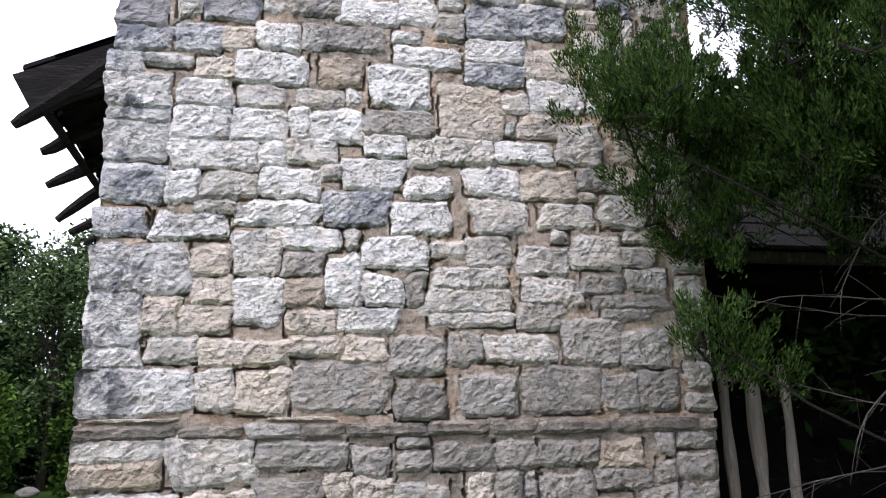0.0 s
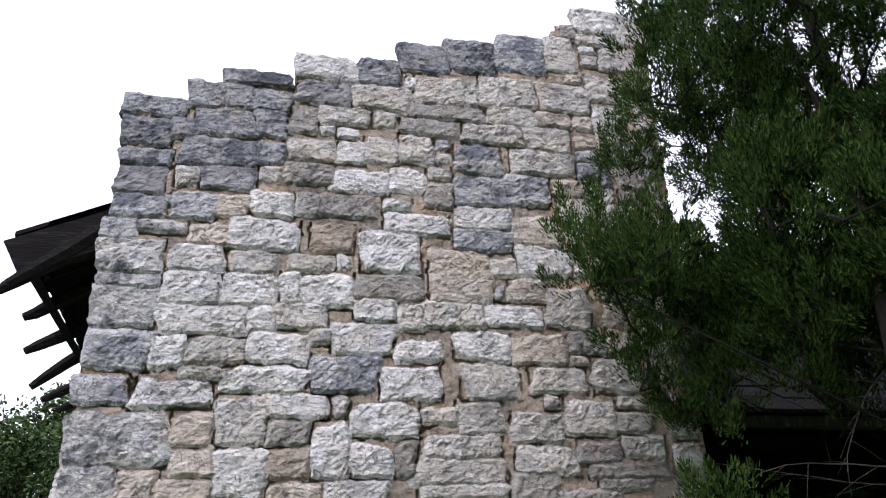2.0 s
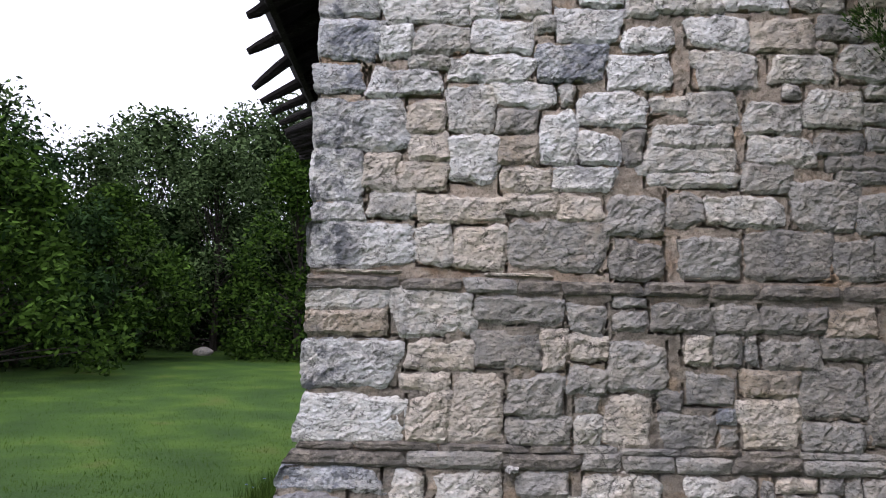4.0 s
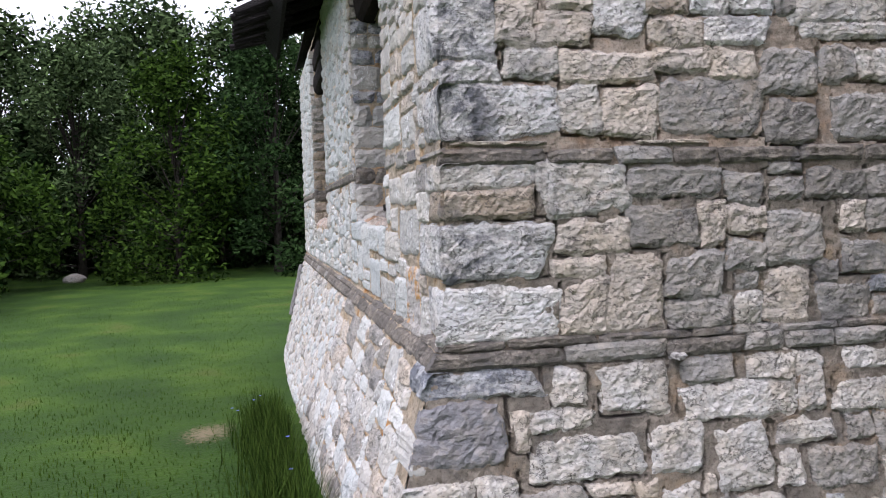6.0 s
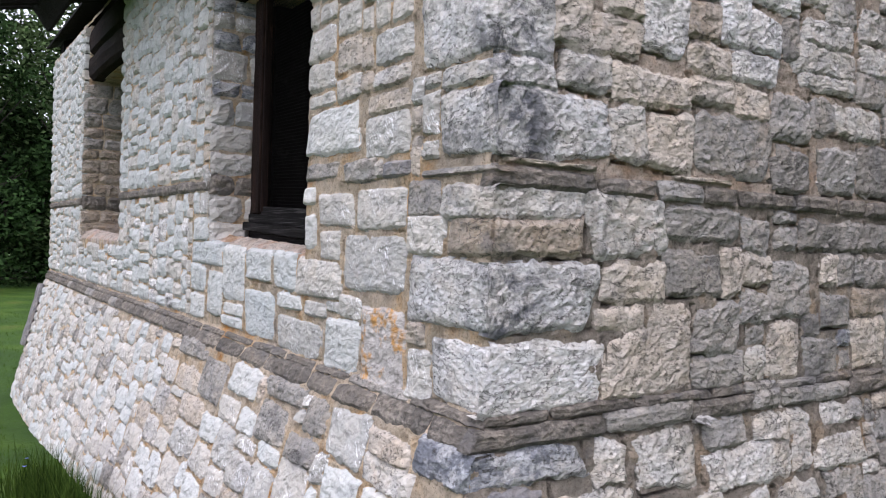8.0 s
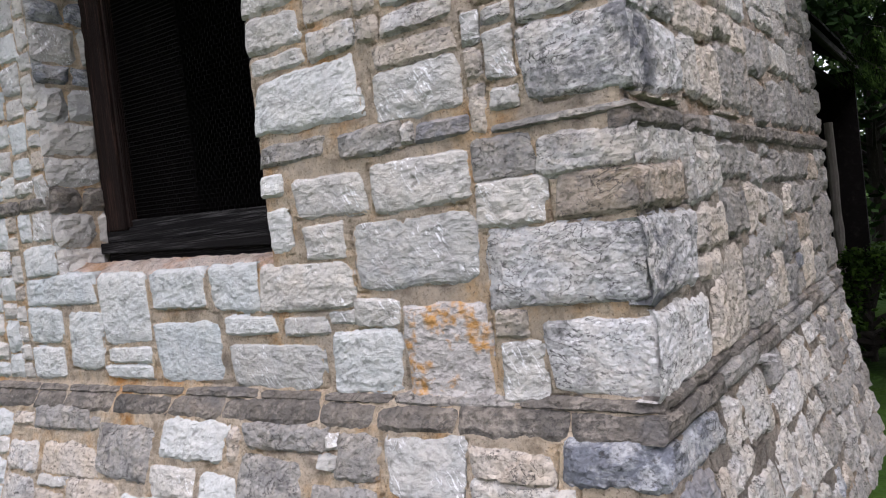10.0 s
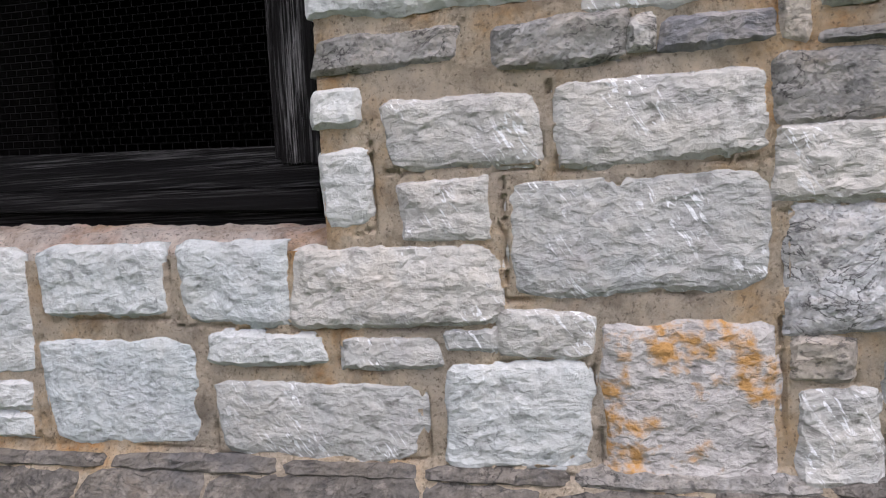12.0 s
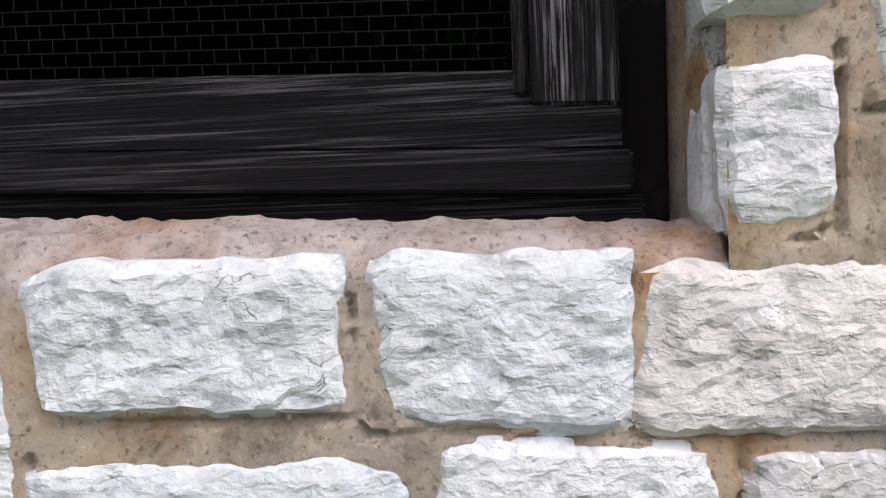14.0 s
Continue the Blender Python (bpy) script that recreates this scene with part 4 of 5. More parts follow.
def window(k, a, b, c, d, depth):
    """Weathered board frame set back in the opening, with a wire screen."""
    root = tagged(new("window_%d" % k), "weathered dark wooden window frame with a wire screen", "window", kind="structure")
    x = side_x((a + b) / 2) + depth
    slope, lean = 0.01, 0.041

    def board(name, lo, hi, mat, bevel=0.004):
        bm = bmesh.new()
        box(bm, lo, hi, bevel)
        for v in bm.verts:
            v.co.x += slope * (v.co.y - (a + b) / 2) + 0.0015 * noise.noise((v.co.y * 5, v.co.z * 5, 0))
            v.co.z += lean * (v.co.y - a - 0.07)
        return part(name, bm, mat, root)

    ya, yb = a + 0.073, b - 0.05
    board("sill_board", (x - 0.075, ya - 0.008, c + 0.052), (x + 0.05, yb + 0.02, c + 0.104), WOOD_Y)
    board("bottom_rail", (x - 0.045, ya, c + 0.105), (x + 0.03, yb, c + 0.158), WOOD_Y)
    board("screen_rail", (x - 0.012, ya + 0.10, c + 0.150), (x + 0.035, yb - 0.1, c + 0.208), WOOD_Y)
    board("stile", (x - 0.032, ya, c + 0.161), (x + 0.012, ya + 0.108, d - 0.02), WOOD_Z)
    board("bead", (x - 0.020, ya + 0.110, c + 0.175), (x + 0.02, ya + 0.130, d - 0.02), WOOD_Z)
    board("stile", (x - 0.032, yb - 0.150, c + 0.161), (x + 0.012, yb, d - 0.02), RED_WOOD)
    board("bead", (x - 0.020, yb - 0.180, c + 0.175), (x + 0.02, yb - 0.153, d - 0.02), RED_WOOD)
    # near-black jamb in place of the shaded gap beside the stile
    board("jamb", (x + 0.04, a + 0.002, c + 0.01), (x + 0.10, ya + 0.02, d - 0.02), UNLIT)
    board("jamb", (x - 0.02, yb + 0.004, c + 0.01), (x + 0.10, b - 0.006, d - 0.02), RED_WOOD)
    # linings added in near-black to keep the recess as dark as its shade
    board("lining", (x + 0.101, yb - 0.02, c + 0.01), (x + 0.50, b - 0.004, d - 0.02), UNLIT)
    board("lining", (x + 0.101, a + 0.004, c + 0.01), (x + 0.50, ya + 0.01, d - 0.02), UNLIT)
    board("base_board", (x - 0.03, a + 0.045, c - 0.02), (x + 0.1, b - 0.02, c + 0.050), WOOD_Y)
    v, f = screen_mesh(ya + 0.12, yb - 0.12, c + 0.208, d - 0.02, x + 0.016)
    v = [(p[0] + slope * (p[1] - (a + b) / 2), p[1], p[2] + lean * (p[1] - a - 0.07)) for p in v]
    raw("wire_screen", v, f, WIRE, root)
    # two rough-hewn logs carry the wall above the opening, up to the eaves
    split = d + (3.56 - d) * 0.45
    for n, (lo, hi) in enumerate(((d - 0.03, split), (split + 0.01, 3.57))):
        bm = bmesh.new()
        pts = 14
        rings = []
        for k in range(pts):
            y = a - 0.04 + (b - a + 0.09) * k / (pts - 1)
            ring = []
            for q in range(10):
                t = q * math.tau / 10
                w = 1 + 0.10 * noise.noise((y * 3, q * 0.9, n * 5 + a))
                ring.append(bm.verts.new((side_x(y) + 0.135 + 0.10 * w * math.copysign(abs(math.cos(t)) ** 0.6, math.cos(t)), y,
                                          (lo + hi) / 2 + (hi - lo) / 2 * w * math.copysign(abs(math.sin(t)) ** 0.6, math.sin(t)) + 0.025 * math.sin(k / (pts - 1) * math.pi))))
            rings.append(ring)
        for r1, r2 in zip(rings, rings[1:]):
            for q in range(10):
                bm.faces.new((r1[q], r1[(q + 1) % 10], r2[(q + 1) % 10], r2[q]))
        bm.faces.new(rings[0][::-1])
        bm.faces.new(rings[-1])
        bmesh.ops.recalc_face_normals(bm, faces=bm.faces)
        part("lintel_log", bm, LOG_Y, root, "dark brown rough-hewn lintel log")


LOG_Y = wood_material("lintel_wood", (0.012, 0.009, 0.008), (0.07, 0.042, 0.032), (18, 1.5, 18))
for k, w in enumerate(WIN):
    window(k + 1, *w, (0.235, 0.46)[k])


# ---- eaves: rafters, sheathing and shakes ----
def limb(bm, a, b, ra, rb, seg=7, cap=True):
    d = (b - a).normalized()
    s = d.orthogonal().normalized()
    t = d.cross(s)
    r1 = [bm.verts.new(a + (s * math.cos(k * math.tau / seg) + t * math.sin(k * math.tau / seg)) * ra) for k in range(seg)]
    r2 = [bm.verts.new(b + (s * math.cos(k * math.tau / seg) + t * math.sin(k * math.tau / seg)) * rb) for k in range(seg)]
    for k in range(seg):
        bm.faces.new((r1[k], r1[(k + 1) % seg], r2[(k + 1) % seg], r2[k]))
    if cap:
        bm.faces.new(r1[::-1])
        bm.faces.new(r2)


roof = tagged(new("roof"), "dark weathered shake roof on log rafters with ragged eaves", "roof", kind="structure")
# each rafter: its place along the wall, then how far out and how high its cut tip lies
RAFTERS = [(0.46, -0.55, 3.23), (1.00, -0.575, 3.27), (1.58, -0.72, 3.235), (2.18, -0.83, 3.15), (2.78, -0.91, 3.20)]
RAFTERS += [(3.40 + 0.56 * k, -0.96 - 0.035 * k, 3.27 + 0.035 * k) for k in range(6)]
for k, (y, tip, tip_z) in enumerate(RAFTERS):
    bm = bmesh.new()
    bend = (0.01, 0.015, 0.02, -0.06, 0.0)[k] if k < 5 else rng.uniform(-0.02, 0.02)
    inner = roof_z(-0.45, y) - 0.115
    pts = [Vector((tip + (-0.10 - tip) * f, y + rng.uniform(-0.012, 0.012), tip_z + (inner + 0.11 - tip_z) * f - bend * math.sin(f * math.pi))) for f in (0.0, 0.12, 0.3, 0.55, 0.8, 1.0)]
    pts.append(Vector((1.2, y, roof_z(1.2, y) - 0.125)))
    rad = (0.026, 0.038, 0.047, 0.055, 0.060, 0.062, 0.06)
    for p, q, r1, r2 in zip(pts, pts[1:], rad, rad[1:]):
        limb(bm, p, q, r1, r2, 8)
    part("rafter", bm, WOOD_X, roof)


def roof_slab(name, x0, x1, y0, y1, lift, thick, mat):
    bm = bmesh.new()
    box(bm, (x0, y0, 0), (x1, y1, 1))
    for v in bm.verts:
        v.co.x += side_x(v.co.y) * (1 if v.co.x < 1 else 0.3)
        v.co.z = roof_z(v.co.x, v.co.y) + lift - (0 if v.co.z > 0.5 else thick)
    return part(name, bm, mat, roof)


for n in range(21):
    y0 = 0.44 + 0.29 * n
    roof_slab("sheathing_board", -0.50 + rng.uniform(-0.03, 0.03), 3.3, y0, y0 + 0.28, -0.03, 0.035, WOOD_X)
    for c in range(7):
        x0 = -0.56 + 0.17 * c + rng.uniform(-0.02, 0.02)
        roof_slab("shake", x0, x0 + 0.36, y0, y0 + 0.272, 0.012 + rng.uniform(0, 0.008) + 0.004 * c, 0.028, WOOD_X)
roof_slab("roof_deck", 0.5, 3.6, 0.46, SIDE_END + 0.3, 0.02, 0.03, WOOD_X)
roof_slab("roof_deck", -0.06, 0.49, EAVE_END, SIDE_END + 0.3, 0.02, 0.03, WOOD_X)
# the deep barge board at the end of the roof, cut back at its foot
bm = bmesh.new()
outline = ((-0.575, 3.515), (-0.06, 3.755), (-0.02, 3.52), (-0.46, 3.315))
rings = [[bm.verts.new((x, y, z)) for x, z in outline] for y in (0.425, 0.50)]
for q in range(4):
    bm.faces.new((rings[0][q], rings[0][(q + 1) % 4], rings[1][(q + 1) % 4], rings[1][q]))
bm.faces.new(rings[0][::-1])
bm.faces.new(rings[1])
bmesh.ops.recalc_face_normals(bm, faces=bm.faces)
part("barge_board", bm, WOOD_X, roof)
# the board that closes the eaves behind the rafter tips
bm = bmesh.new()
rings = [[bm.verts.new((side_x(y) + x, y, 3.82 + 0.48 * (x + 0.04) + z)) for x, z in ((-0.60, -0.01), (-0.56, -0.01), (-0.41, -0.31), (-0.45, -0.31))] for y in (0.505, EAVE_END)]
for q in range(4):
    bm.faces.new((rings[0][q], rings[0][(q + 1) % 4], rings[1][(q + 1) % 4], rings[1][q]))
bm.faces.new(rings[0][::-1])
bm.faces.new(rings[1])
bmesh.ops.recalc_face_normals(bm, faces=bm.faces)
part("eaves_board", bm, WOOD_X, roof)
# the ragged stack of lath ends at the far end of the eaves
for n in range(9):
    bm = bmesh.new()
    y = 4.6 + 0.24 * n
    limb(bm, Vector((-1.08 - 0.02 * n + rng.uniform(-0.03, 0.03), y, 3.36 + 0.012 * n)), Vector((side_x(y) - 0.30, y, roof_z(side_x(y) - 0.30, y) - 0.06)), 0.04, 0.06, 6)
    part("lath", bm, WOOD_X, roof)

# ---- ground ----
def ground_z(x, y):
    t = min(max((x - 5) / 15, 0), 1)
    q = min(max((y + 3) / 12, 0), 1)
    return -0.18 - 0.68 * q * q * (3 - 2 * q) * (1 - t) + 1.25 * t * t * (3 - 2 * t) + 0.05 * noise.noise((x * 0.3, y * 0.3, 0)) * (1 if abs(x) + abs(y) < 60 else 0)


bm = bmesh.new()
bmesh.ops.create_grid(bm, x_segments=110, y_segments=110, size=1.0)
for v in bm.verts:
    r = max(abs(v.co.x), abs(v.co.y))
    s = 14 + 300 * r ** 5
    v.co.x, v.co.y = v.co.x * s, v.co.y * s + 4
    v.co.z = ground_z(v.co.x, v.co.y)
for f in bm.faces:
    f.smooth = True
tagged(part("ground", bm, GRASS), "mown green lawn with small bare patches of earth", "lawn", kind="structure")


def blades(spots, rng, tall, wide, material, name, label, category):
    vs, fs = [], []
    for x, y, s in spots:
        z = ground_z(x, y)
        a = rng.uniform(0, math.tau)
        h, lean = tall * s * rng.uniform(0.5, 1.2), rng.uniform(0.1, 0.6)
        dx, dy = math.cos(a), math.sin(a)
        px, py = -dy * wide, dx * wide
        o = len(vs)
        vs += [(x - px, y - py, z - 0.01), (x + px, y + py, z - 0.01), (x + dx * h * lean * 0.4 + px * 0.7, y + dy * h * lean * 0.4 + py * 0.7, z + h * 0.6),
               (x + dx * h * lean * 0.4 - px * 0.7, y + dy * h * lean * 0.4 - py * 0.7, z + h * 0.6), (x + dx * h * lean, y + dy * h * lean, z + h)]
        fs += [(o, o + 1, o + 2, o + 3), (o + 3, o + 2, o + 4)]
    return tagged(raw(name, vs, fs, material), label, category, kind="stuff")


grng = random.Random(21)
spots = []
while len(spots) < 90000:
    r, a = 22 * grng.random(), grng.uniform(0.6, 5.2)
    if grng.random() > min(1, (r + 0.6) / 2.5) * min(1, (5.2 - a) / 1.4):
        continue
    x, y = -0.6 + r * math.cos(a), -1.5 + r * math.sin(a)
    bare = math.hypot((x + 1.42) / 0.5, (y - 4.05) / 0.9) + 0.4 * noise.noise((x * 7, y * 7, 5))
    if (y > SIDE_END + 0.1 or y < -0.45 or x < side_x(y) - 0.02 - 0.42 * (0.68 - ground_z(-1, y))) and (bare > 0.9 or grng.random() < 0.25):
        spots.append((x, y, 0.6 + 0.5 * noise.noise((x * 1.3, y * 1.3, 2))))
blades(spots, grng, 0.06, 0.004, BLADE, "grass", "short mown grass blades of the lawn", "grass")
spots = []
while len(spots) < 6000:
    y = grng.choice([grng.gauss(0.9, 0.6), grng.uniform(0.2, 4.5), grng.gauss(3.3, 0.5)])
    x = side_x(y) - 0.07 - 0.42 * (0.68 - ground_z(-1, y)) - abs(grng.gauss(0, 0.16))
    if -0.6 < y < 9:
        spots.append((x, y, grng.uniform(0.5, 1.2)))
blades(spots, grng, 0.34, 0.0035, TALL_BLADE, "tall_grass", "tall uncut grass at the foot of the wall", "grass")


# ---- trees ----
def leaf_cloud(centres, count, size, rng, slim=0.45):
    vs, fs = [], []
    for _ in range(count):
        c, r = rng.choice(centres)
        d = Vector((rng.gauss(0, 1), rng.gauss(0, 1), rng.gauss(0, 1))).normalized()
        p = c + d * r * rng.uniform(0.15, 1.0) ** 0.7
        a = Vector((rng.gauss(0, 1), rng.gauss(0, 1), rng.gauss(0, 0.7))).normalized() * size * rng.uniform(0.6, 1.4)
        b = a.cross(Vector((rng.gauss(0, 1), rng.gauss(0, 1), rng.gauss(0, 1)))).normalized() * size * slim
        o = len(vs)
        vs += [p - a, p + b, p + a, p - b]
        fs.append((o, o + 1, o + 2, o + 3))
    return vs, fs


BARK = wood_material("bark", (0.03, 0.026, 0.022), (0.11, 0.10, 0.09), (8, 8, 2))


def tree(x, y, height, spread, material, rng, leaves, label, low=0.05, size=0.09, clumps=40, name="tree"):
    root = new(name)
    if y > 5 and x < 8:
        x, y, height, spread, size = -0.3 + 1.6 * (x + 0.3), -3 + 1.6 * (y + 3), 1.6 * height + 0.6, 1.6 * spread, 1.35 * size
    root.location = (x, y, ground_z(x, y))
    tagged(root, label, "tree" if name == "tree" else "shrub", group="woods round the lawn")
    bm = bmesh.new()
    limb(bm, Vector((0, 0, -0.15)), Vector((0.1, 0, height * 0.6)), 0.035 * height ** 0.8, 0.03)
    cs = []
    for _ in range(clumps):
        a, f = rng.uniform(0, math.tau), rng.uniform(low, 1)
        r = spread * (1 - 0.8 * max(f - 0.5, 0) / 0.5) * rng.uniform(0.3, 1)
        c = Vector((math.cos(a) * r, math.sin(a) * r, height * f))
        cs.append((c, spread * rng.uniform(0.18, 0.36)))
        limb(bm, Vector((0, 0, height * f * 0.6)), c, 0.035, 0.01, 5, False)
    part("trunk", bm, BARK, root)
    v, f = leaf_cloud(cs, leaves, size, rng)
    raw("crown", v, f, material, root)
    return root


trng = random.Random(3)
WOODS = ((-3.4, 16.6, 5.0, 2.1, BUSH), (-6.2, 18.5, 5.6, 2.6, OAK), (-9.0, 17.0, 5.2, 2.8, OAK), (-12.5, 14, 5.5, 3.0, OAK), (-1.0, 17.6, 6.0, 2.4, CEDAR_FAR), (1.4, 19, 7.0, 2.8, OAK), (4, 20, 6, 3, OAK))
for x, y, h, s, mat in WOODS:
    tree(x, y, h, s, mat, trng, 14000, "dense green tree at the edge of the lawn", 0.03, 0.09, 60)
for x, y, h, s in ((-4.8, 22.5, 7.7, 3.4), (-9.5, 22, 7.3, 3.6), (-14, 19, 7.4, 3.6), (-0.2, 23, 7.4, 3.4), (4.5, 25, 7.4, 3.4), (-17.5, 14, 7.5, 3.4), (-11.5, 11.5, 8.0, 3.2), (-7.0, 24, 8.0, 3.3), (-2.4, 24, 7.6, 3.3)):
    tree(x, y, h, s, OAK, trng, 11000, "tall broad oak behind the lawn's edge", 0.08, 0.135, 64)
for x, y, h, s, mat in ((-7.6, 9.6, 3.8, 2.2, BUSH), (-9.8, 7.6, 4.4, 2.6, OAK), (-8.6, 12.5, 4.4, 2.4, CEDAR_FAR), (-12, 10.5, 5.2, 2.8, OAK), (-7.2, 13.8, 3.4, 1.8, BUSH)):
    tree(x, y, h, s, mat, trng, 12000, "leafy tree at the side of the lawn")
for n in range(22):
    x = -13 + 0.9 * n
    tree(x + trng.uniform(-0.5, 0.5), 20.3 + 2.2 * (n % 2) + trng.uniform(-0.6, 0.6), 4.0, 1.8, CEDAR_FAR, trng, 4000, "dark undergrowth between the trees", 0.02, 0.15, 26, "shrub")
# added cedars, out of view, that block sky light from the gable's right
for x, y, h, s in ((5.3, -3.0, 6.6, 1.6), (4.3, -4.3, 6.8, 1.7), (3.9, -7.0, 8.0, 2.2), (5.3, -5.6, 8.5, 2.2), (9.5, -7.0, 6.0, 3.0), (6.8, -9.5, 6.0, 3.0)):
    tree(x, y, h, s, CEDAR_FAR, trng, 10000, "unseen cedar added to shade the right end of the gable", 0.14, 0.16, 60)
for x, y, h, s in ((6.4, 3.8, 5.6, 2.4), (9.2, 2.6, 6.0, 2.8), (12, 0.5, 7.0, 3.0)):
    tree(x, y, h, s, CEDAR_FAR, trng, 14000, "tall dark cedar behind the lean-to shed", 0.10, 0.11, 55)
for x, y, h, s in ((4.6, 2.75, 4.7, 2.0), (7.0, 2.8, 5.0, 2.2)):
    tree(x, y, h, s, CEDAR_FAR, trng, 9000, "tall dark cedar leaning over the lean-to shed", 0.52, 0.07, 60)
# the woods beyond the far side, seen past the end of the wall
for x, y, h, s in ((27, 1.5, 7, 3.2), (28, -3, 7.5, 3.4), (26, 6, 7, 3.2), (30, -8, 8, 3.6), (24.5, -0.6, 2.6, 1.8)):
    tree(x, y, h, s, OAK, trng, 9000, "green tree across the gravel road", 0.05, 0.14)
for x, y, h, s in ((5.6, 0.1, 1.0, 0.55), (5.0, -0.55, 0.9, 0.5), (7.0, -0.5, 0.9, 0.6)):
    tree(x, y, h, s, BUSH, trng, 4500, "low leafy shrub beside the stone wall", 0.1, 0.03, 26, "shrub")
bm = bmesh.new()
bmesh.ops.create_grid(bm, x_segments=8, y_segments=60, size=1.0)
for v in bm.verts:
    v.co = Vector((20.8 + 1.3 * v.co.x, v.co.y * 40, 0))
    v.co.z = ground_z(v.co.x, v.co.y) + 0.05
tagged(part("road", bm, GRAVEL), "pale gravel road beyond the lawn", "road", kind="structure")


# ---- the cedar beside the wall ----
CEDAR_BARK = wood_material("cedar_bark", (0.015, 0.013, 0.011), (0.06, 0.052, 0.045), (8, 8, 2))

def cedar():
    root = tagged(new("cedar_tree"), "dark green cedar tree with dead grey twigs beside the stone wall", "tree")
    r = random.Random(8)
    foot = Vector((3.95, -0.85, 0))
    root.location = foot
    bm = bmesh.new()
    for dx, dy, top, rad in ((0, 0, 6.4, 0.11), (0.25, 0.1, 5.4, 0.08), (-0.2, -0.15, 4.6, 0.06)):
        p = Vector((dx * 0.4, dy * 0.4, -0.1))
        for n in range(1, 9):
            q = Vector((dx * (0.4 + n * 0.25) + r.uniform(-0.05, 0.05), dy * (0.4 + n * 0.25) + r.uniform(-0.05, 0.05), top * n / 8))
            limb(bm, p, q, rad * (1 - (n - 1) / 8.6), rad * (1 - n / 8.6), 8, False)
            p = q
    trunk = part("trunk", bm, BARK, root)
    vs, fs = [], []
    wood = bmesh.new()

    def spray(p, d, size, count):
        """A plume of scale leaves that tapers towards its tip."""
        length = size * r.uniform(2.6, 5.2)
        for _ in range(count):
            f = r.random()
            out = Vector((r.gauss(0, 1), r.gauss(0, 1), r.gauss(0, 1))) * size * (0.95 - 0.75 * f)
            a = (d * 1.2 + out.normalized() * 0.7 + Vector((0, 0, 0.35))).normalized() * size * r.uniform(0.5, 1.1)
            b = a.cross(Vector((r.gauss(0, 1), r.gauss(0, 1), r.gauss(0, 1)))).normalized() * 0.0048
            s = p + d * length * f + out
            o = len(vs)
            vs.extend((s - b, s + a, s + b))
            fs.append((o, o + 1, o + 2))

    def left(z):
        """How far the crown reaches over the wall at a height."""
        return 2.42 + 0.55 * max(z - 3.15, 0) ** 1.15 * 0.6 + 0.9 * max(3.0 - z, 0)

    clumps = []
    while len(clumps) < 460:
        z = 2.15 + 4.5 * r.random() ** 1.35
        x0, x1 = left(z) + 0.1, 5.7 - 0.35 * max(z - 3.5, 0)
        x = x0 + (x1 - x0) * r.random() ** 1.25
        y = r.uniform(-1.75, -0.14) if x < 3.45 else r.uniform(-2.7, -0.1)
        if (x < 3.2 and y < -1.1) or (x < 4.3 and z < 2.75) or noise.noise((x * 1.25, y * 0.9, z * 1.25 + 3)) < (-0.30 if x < 4.5 and z < 5.2 else -0.25 if z < 4.4 else -0.10 + 0.15 * (z - 4.4)):
            continue
        clumps.append((Vector((x, y, z)) - foot, r.uniform(0.12, 0.24)))
    for n in range(60):
        c = Vector((r.uniform(2.78, 3.4), r.uniform(-0.5, -0.14), r.uniform(2.55, 3.4)))
        if n > 24:
            c = Vector((r.uniform(3.4, 4.7), r.uniform(-1.0, -0.1), r.uniform(2.95, 4.3)))
        clumps.append((c - foot, r.uniform(0.10, 0.18)))
    for n in range(40):
        c = Vector((r.uniform(3.2, 4.0), r.uniform(-1.0, -0.15), r.uniform(3.5, 5.0)))
        clumps.append((c - foot, r.uniform(0.10, 0.18)))
    for n in range(22):
        c = Vector((r.uniform(3.45, 4.3), r.uniform(-0.7, 0.3), r.uniform(3.9, 5.1)))
        clumps.append((c - foot, r.uniform(0.10, 0.18)))
    for n in range(70):
        c = Vector((r.uniform(3.35, 4.4), r.uniform(-0.9, -0.2), r.uniform(2.4, 3.2)))
        clumps.append((c - foot, r.uniform(0.08, 0.15)))
    for n in range(120):
        c = Vector((r.uniform(3.6, 6.4), r.uniform(-1.5, -0.15), r.uniform(2.75, 4.4)))
        clumps.append((c - foot, r.uniform(0.08, 0.17)))
    for n in range(8):
        c = Vector((r.uniform(2.95, 3.3), r.uniform(-0.3, -0.12), r.uniform(2.3, 2.8)))
        clumps.append((c - foot, r.uniform(0.08, 0.14)))
    for n in range(10):
        q = n / 9
        c = Vector((2.88 + 0.40 * q, r.uniform(-0.6, -0.4), 1.99 - 0.30 * q + r.uniform(-0.07, 0.07)))
        clumps.append((c - foot, r.uniform(0.07, 0.12)))
    done = []
    for c, size in clumps:
        p = Vector((0.1 * c.x, 0.1 * c.y, max(c.z - 0.4 * math.hypot(c.x, c.y) - 0.2, 0.6)))
        near = [k for k in done if 0.03 < (k - c).length < 0.8 and k.z < c.z + 0.3]
        if near:
            p = min(near, key=lambda k: (k - c).length)
        done.append(c)
        half = p.lerp(c, 0.55) + Vector((r.gauss(0, 0.05), r.gauss(0, 0.05), -0.06))
        limb(wood, p, half, 0.009, 0.007, 5, False)
        limb(wood, half, c, 0.007, 0.003, 5, False)
        d = (c - p).normalized()
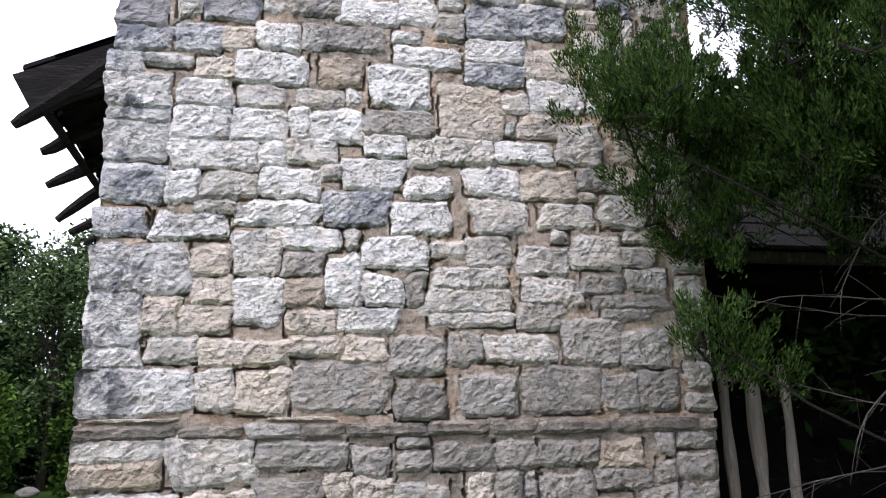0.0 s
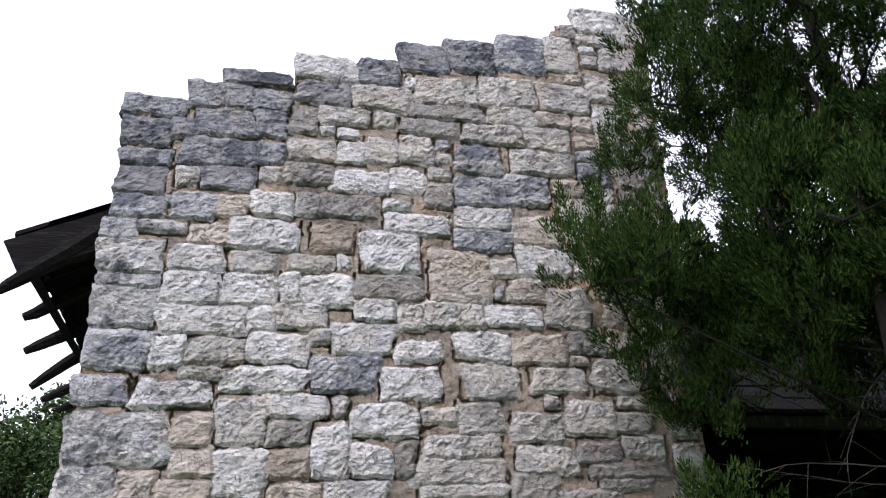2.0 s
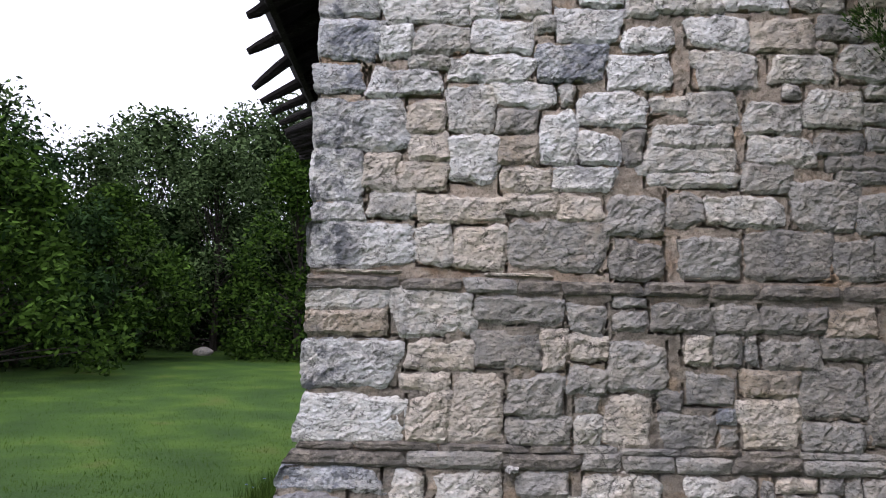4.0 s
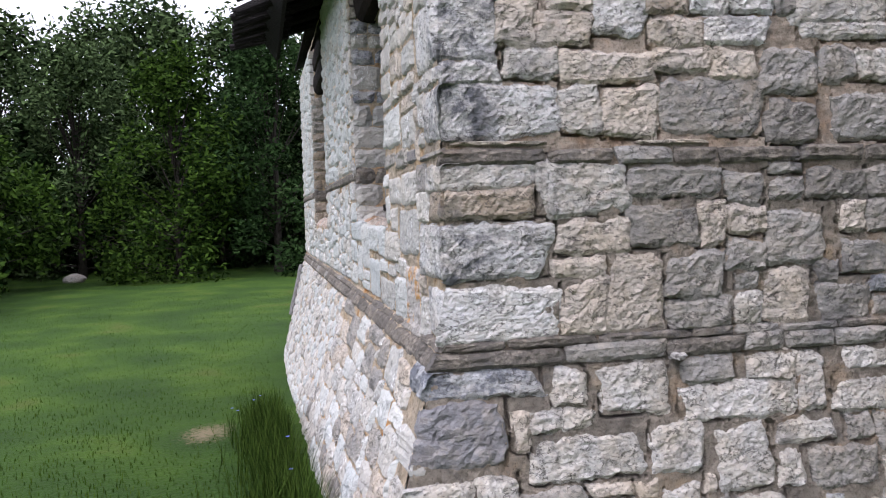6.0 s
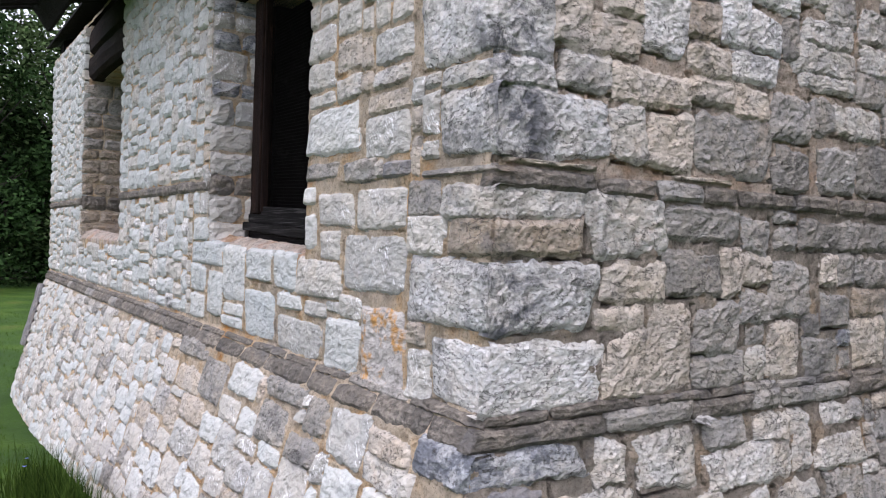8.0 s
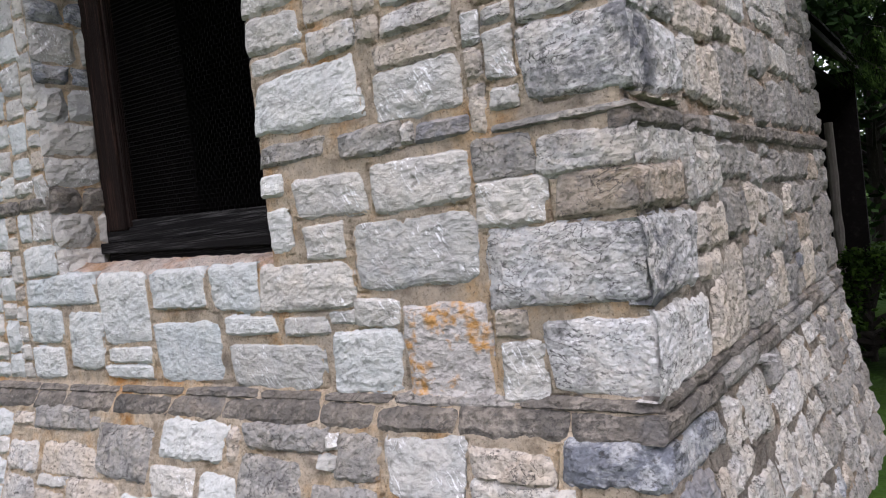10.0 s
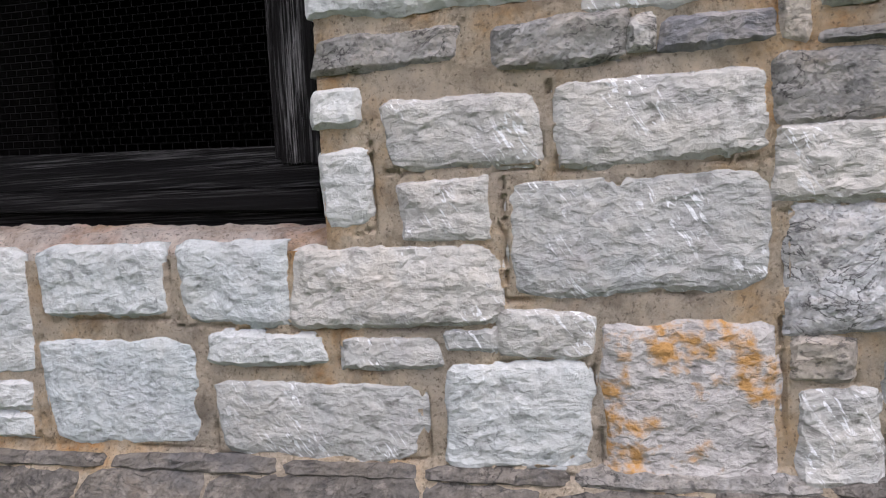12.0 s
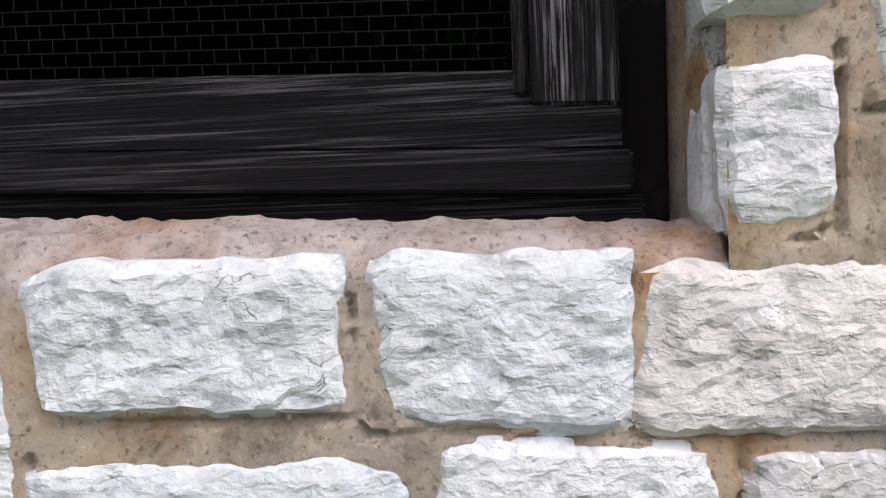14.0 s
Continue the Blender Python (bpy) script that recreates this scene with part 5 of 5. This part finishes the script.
        for m in range(max(3, int(60 * size))):
            q = c + Vector((r.gauss(0, 1), r.gauss(0, 1), r.gauss(0.1, 0.9))) * size * 0.46
            if (q + foot).y > -0.05 and (q + foot).x < 3.55:
                q.y = -foot.y - 0.06 - r.uniform(0, 0.05)
            spray(q, (d * 0.5 + (q - c) * 2.5 + Vector((0, 0, 1.0))).normalized(), 0.034, 92)
    part("branchwork", wood, CEDAR_BARK, trunk)
    raw("foliage", vs, fs, CEDAR, root)
    for n in range(13):
        dead = bmesh.new()
        ang = math.pi + r.uniform(-1.2, 1.1)
        p = Vector((0, 0, r.uniform(1.1, 2.7)))
        reach = r.uniform(0.5, 1.3)
        d = Vector((math.cos(ang), math.sin(ang) * 0.7, r.uniform(-0.35, 0.35)))
        curl = Vector((r.gauss(0, 0.12), r.gauss(0, 0.12), r.gauss(-0.05, 0.13)))
        rad = r.uniform(0.004, 0.011)
        for m in range(9):
            d = (d + curl * 0.5 + Vector((r.gauss(0, 0.08), r.gauss(0, 0.08), r.gauss(0, 0.1)))).normalized()
            q = p + d * reach / 9
            if (q + foot).y > -0.06:
                break
            limb(dead, p, q, rad, rad * 0.84, 5, False)
            rad *= 0.84
            if m > 1:
                s, e = q, (d + Vector((r.gauss(0, 0.8), r.gauss(0, 0.6), r.gauss(0, 0.6)))).normalized()
                for w in range(3):
                    g = s + (e + Vector((0, 0, -0.1 * w))).normalized() * r.uniform(0.03, 0.11)
                    if (g + foot).y < -0.05:
                        limb(dead, s, g, rad * (0.6 - 0.15 * w), rad * (0.45 - 0.15 * w), 4, False)
                    s = g
            p = q
        part("dead_branch", dead, DEADWOOD, trunk, "bare grey dead branch")


cedar()


# ---- the lean-to shed behind the cedar ----
POLE = wood_material("peeled_cedar", (0.20, 0.18, 0.155), (0.50, 0.465, 0.42), (9, 9, 1.5))
# dark brown shakes, darkened further by the cedar's shade in the colour
SHAKE = wood_material("shaded_old_shakes", (0.008, 0.007, 0.006), (0.026, 0.021, 0.017), (20, 2, 20))

def shed():
    root = tagged(new("shed"), "dark open lean-to shed with a shake roof and pale cedar posts", "shed")
    r = random.Random(14)
    for n in range(9):
        for c in range(16):
            x0 = 3.47 + 0.3 * c + r.uniform(0, 0.02)
            y0 = 0.16 + 0.19 * n + r.uniform(-0.015, 0.015)
            bm = bmesh.new()
            box(bm, (x0, y0, 0), (x0 + 0.285, y0 + 0.34, 1))
            lift = r.uniform(0, 0.012)
            for v in bm.verts:
                v.co.z = 2.60 + 0.62 * (v.co.y - 0.16) + 0.006 * n + lift - (0 if v.co.z > 0.5 else 0.024)
            part("shake", bm, SHAKE, root)
    bm = bmesh.new()
    box(bm, (3.47, 0.19, 2.50), (8.2, 0.25, 2.57), 0.008)
    part("eave_board", bm, DEADWOOD, root, "pale weathered eave board")
    for x, w in ((3.53, 0.045), (3.72, 0.055), (3.93, 0.04), (5.3, 0.05), (6.2, 0.06)):
        bm = bmesh.new()
        rings = []
        for n in range(13):
            cx, rad = x + 0.025 * noise.noise((n * 0.35, x * 9, 0)), w * (0.72 + 0.3 * noise.noise((n * 0.6, x * 5, 3)))
            rings.append([bm.verts.new((cx + rad * math.cos(k * math.tau / 9), 0.36 + rad * math.sin(k * math.tau / 9), -0.2 + 2.1 * n / 12)) for k in range(9)])
        for p, q in zip(rings, rings[1:]):
            for k in range(9):
                bm.faces.new((p[k], p[(k + 1) % 9], q[(k + 1) % 9], q[k]))
        bm.faces.new(rings[-1])
        part("post", bm, POLE, root, "pale barked cedar post")
    # added walls and ceiling, their near-black colour standing for the shed's inner shade
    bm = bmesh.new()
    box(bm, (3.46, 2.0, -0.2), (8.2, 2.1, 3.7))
    part("back_wall", bm, UNLIT, root)
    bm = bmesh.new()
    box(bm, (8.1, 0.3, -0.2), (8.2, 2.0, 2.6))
    part("side_wall", bm, UNLIT, root)
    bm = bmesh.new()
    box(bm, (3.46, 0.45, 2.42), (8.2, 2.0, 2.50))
    part("ceiling_board", bm, UNLIT, root)


shed()


# ---- small things on the lawn ----
def rock(x, y, s, label):
    r = random.Random(int(x * 10))
    bm = bmesh.new()
    bmesh.ops.create_icosphere(bm, subdivisions=3, radius=1.0)
    for v in bm.verts:
        k = 1 + 0.25 * noise.noise(v.co * 1.6 + Vector((x, y, 0)))
        v.co = Vector((v.co.x * s * k, v.co.y * s * 0.7 * k, v.co.z * s * 0.55 * k + 0.2 * s))
    ob = part("rock", bm, GREY)
    ob.location = (x, y, ground_z(x, y))
    tagged(ob, label, "rock")


rock(-9.3, 28.5, 0.45, "pale weathered rock at the edge of the lawn")


def wildflower(x, y, h):
    root = tagged(new("wildflower"), "small blue wildflower in the grass by the wall", "flower", group="flowers by the wall")
    root.location = (x, y, ground_z(x, y))
    bm = bmesh.new()
    limb(bm, Vector((0, 0, -0.02)), Vector((0.02, 0.01, h)), 0.0025, 0.0015, 5)
    stem = part("stem", bm, BLADE, root)
    bm = bmesh.new()
    for k in range(6):
        a = k * math.tau / 6
        c = Vector((0.02, 0.01, h))
        d, e = Vector((math.cos(a), math.sin(a), 0.25)) * 0.016, Vector((-math.sin(a), math.cos(a), 0)) * 0.007
        bm.faces.new([bm.verts.new(p) for p in (c, c + d * 0.6 + e, c + d, c + d * 0.6 - e)])
    part("blossom", bm, PETAL, stem)


PETAL, pn_, pl_, pb_ = nodes_of("blue_petal", 0.8)
pb_.inputs["Base Color"].default_value = (0.16, 0.20, 0.55, 1)
frng = random.Random(2)
for x, y in ((-1.05, 3.9), (-1.12, 4.1), (-1.0, 4.3), (-0.62, 1.2), (-0.66, 1.5), (-0.75, 0.9), (-1.2, 4.0), (-0.7, 2.2)):
    wildflower(x + frng.uniform(-0.05, 0.05), y, frng.uniform(0.16, 0.3))
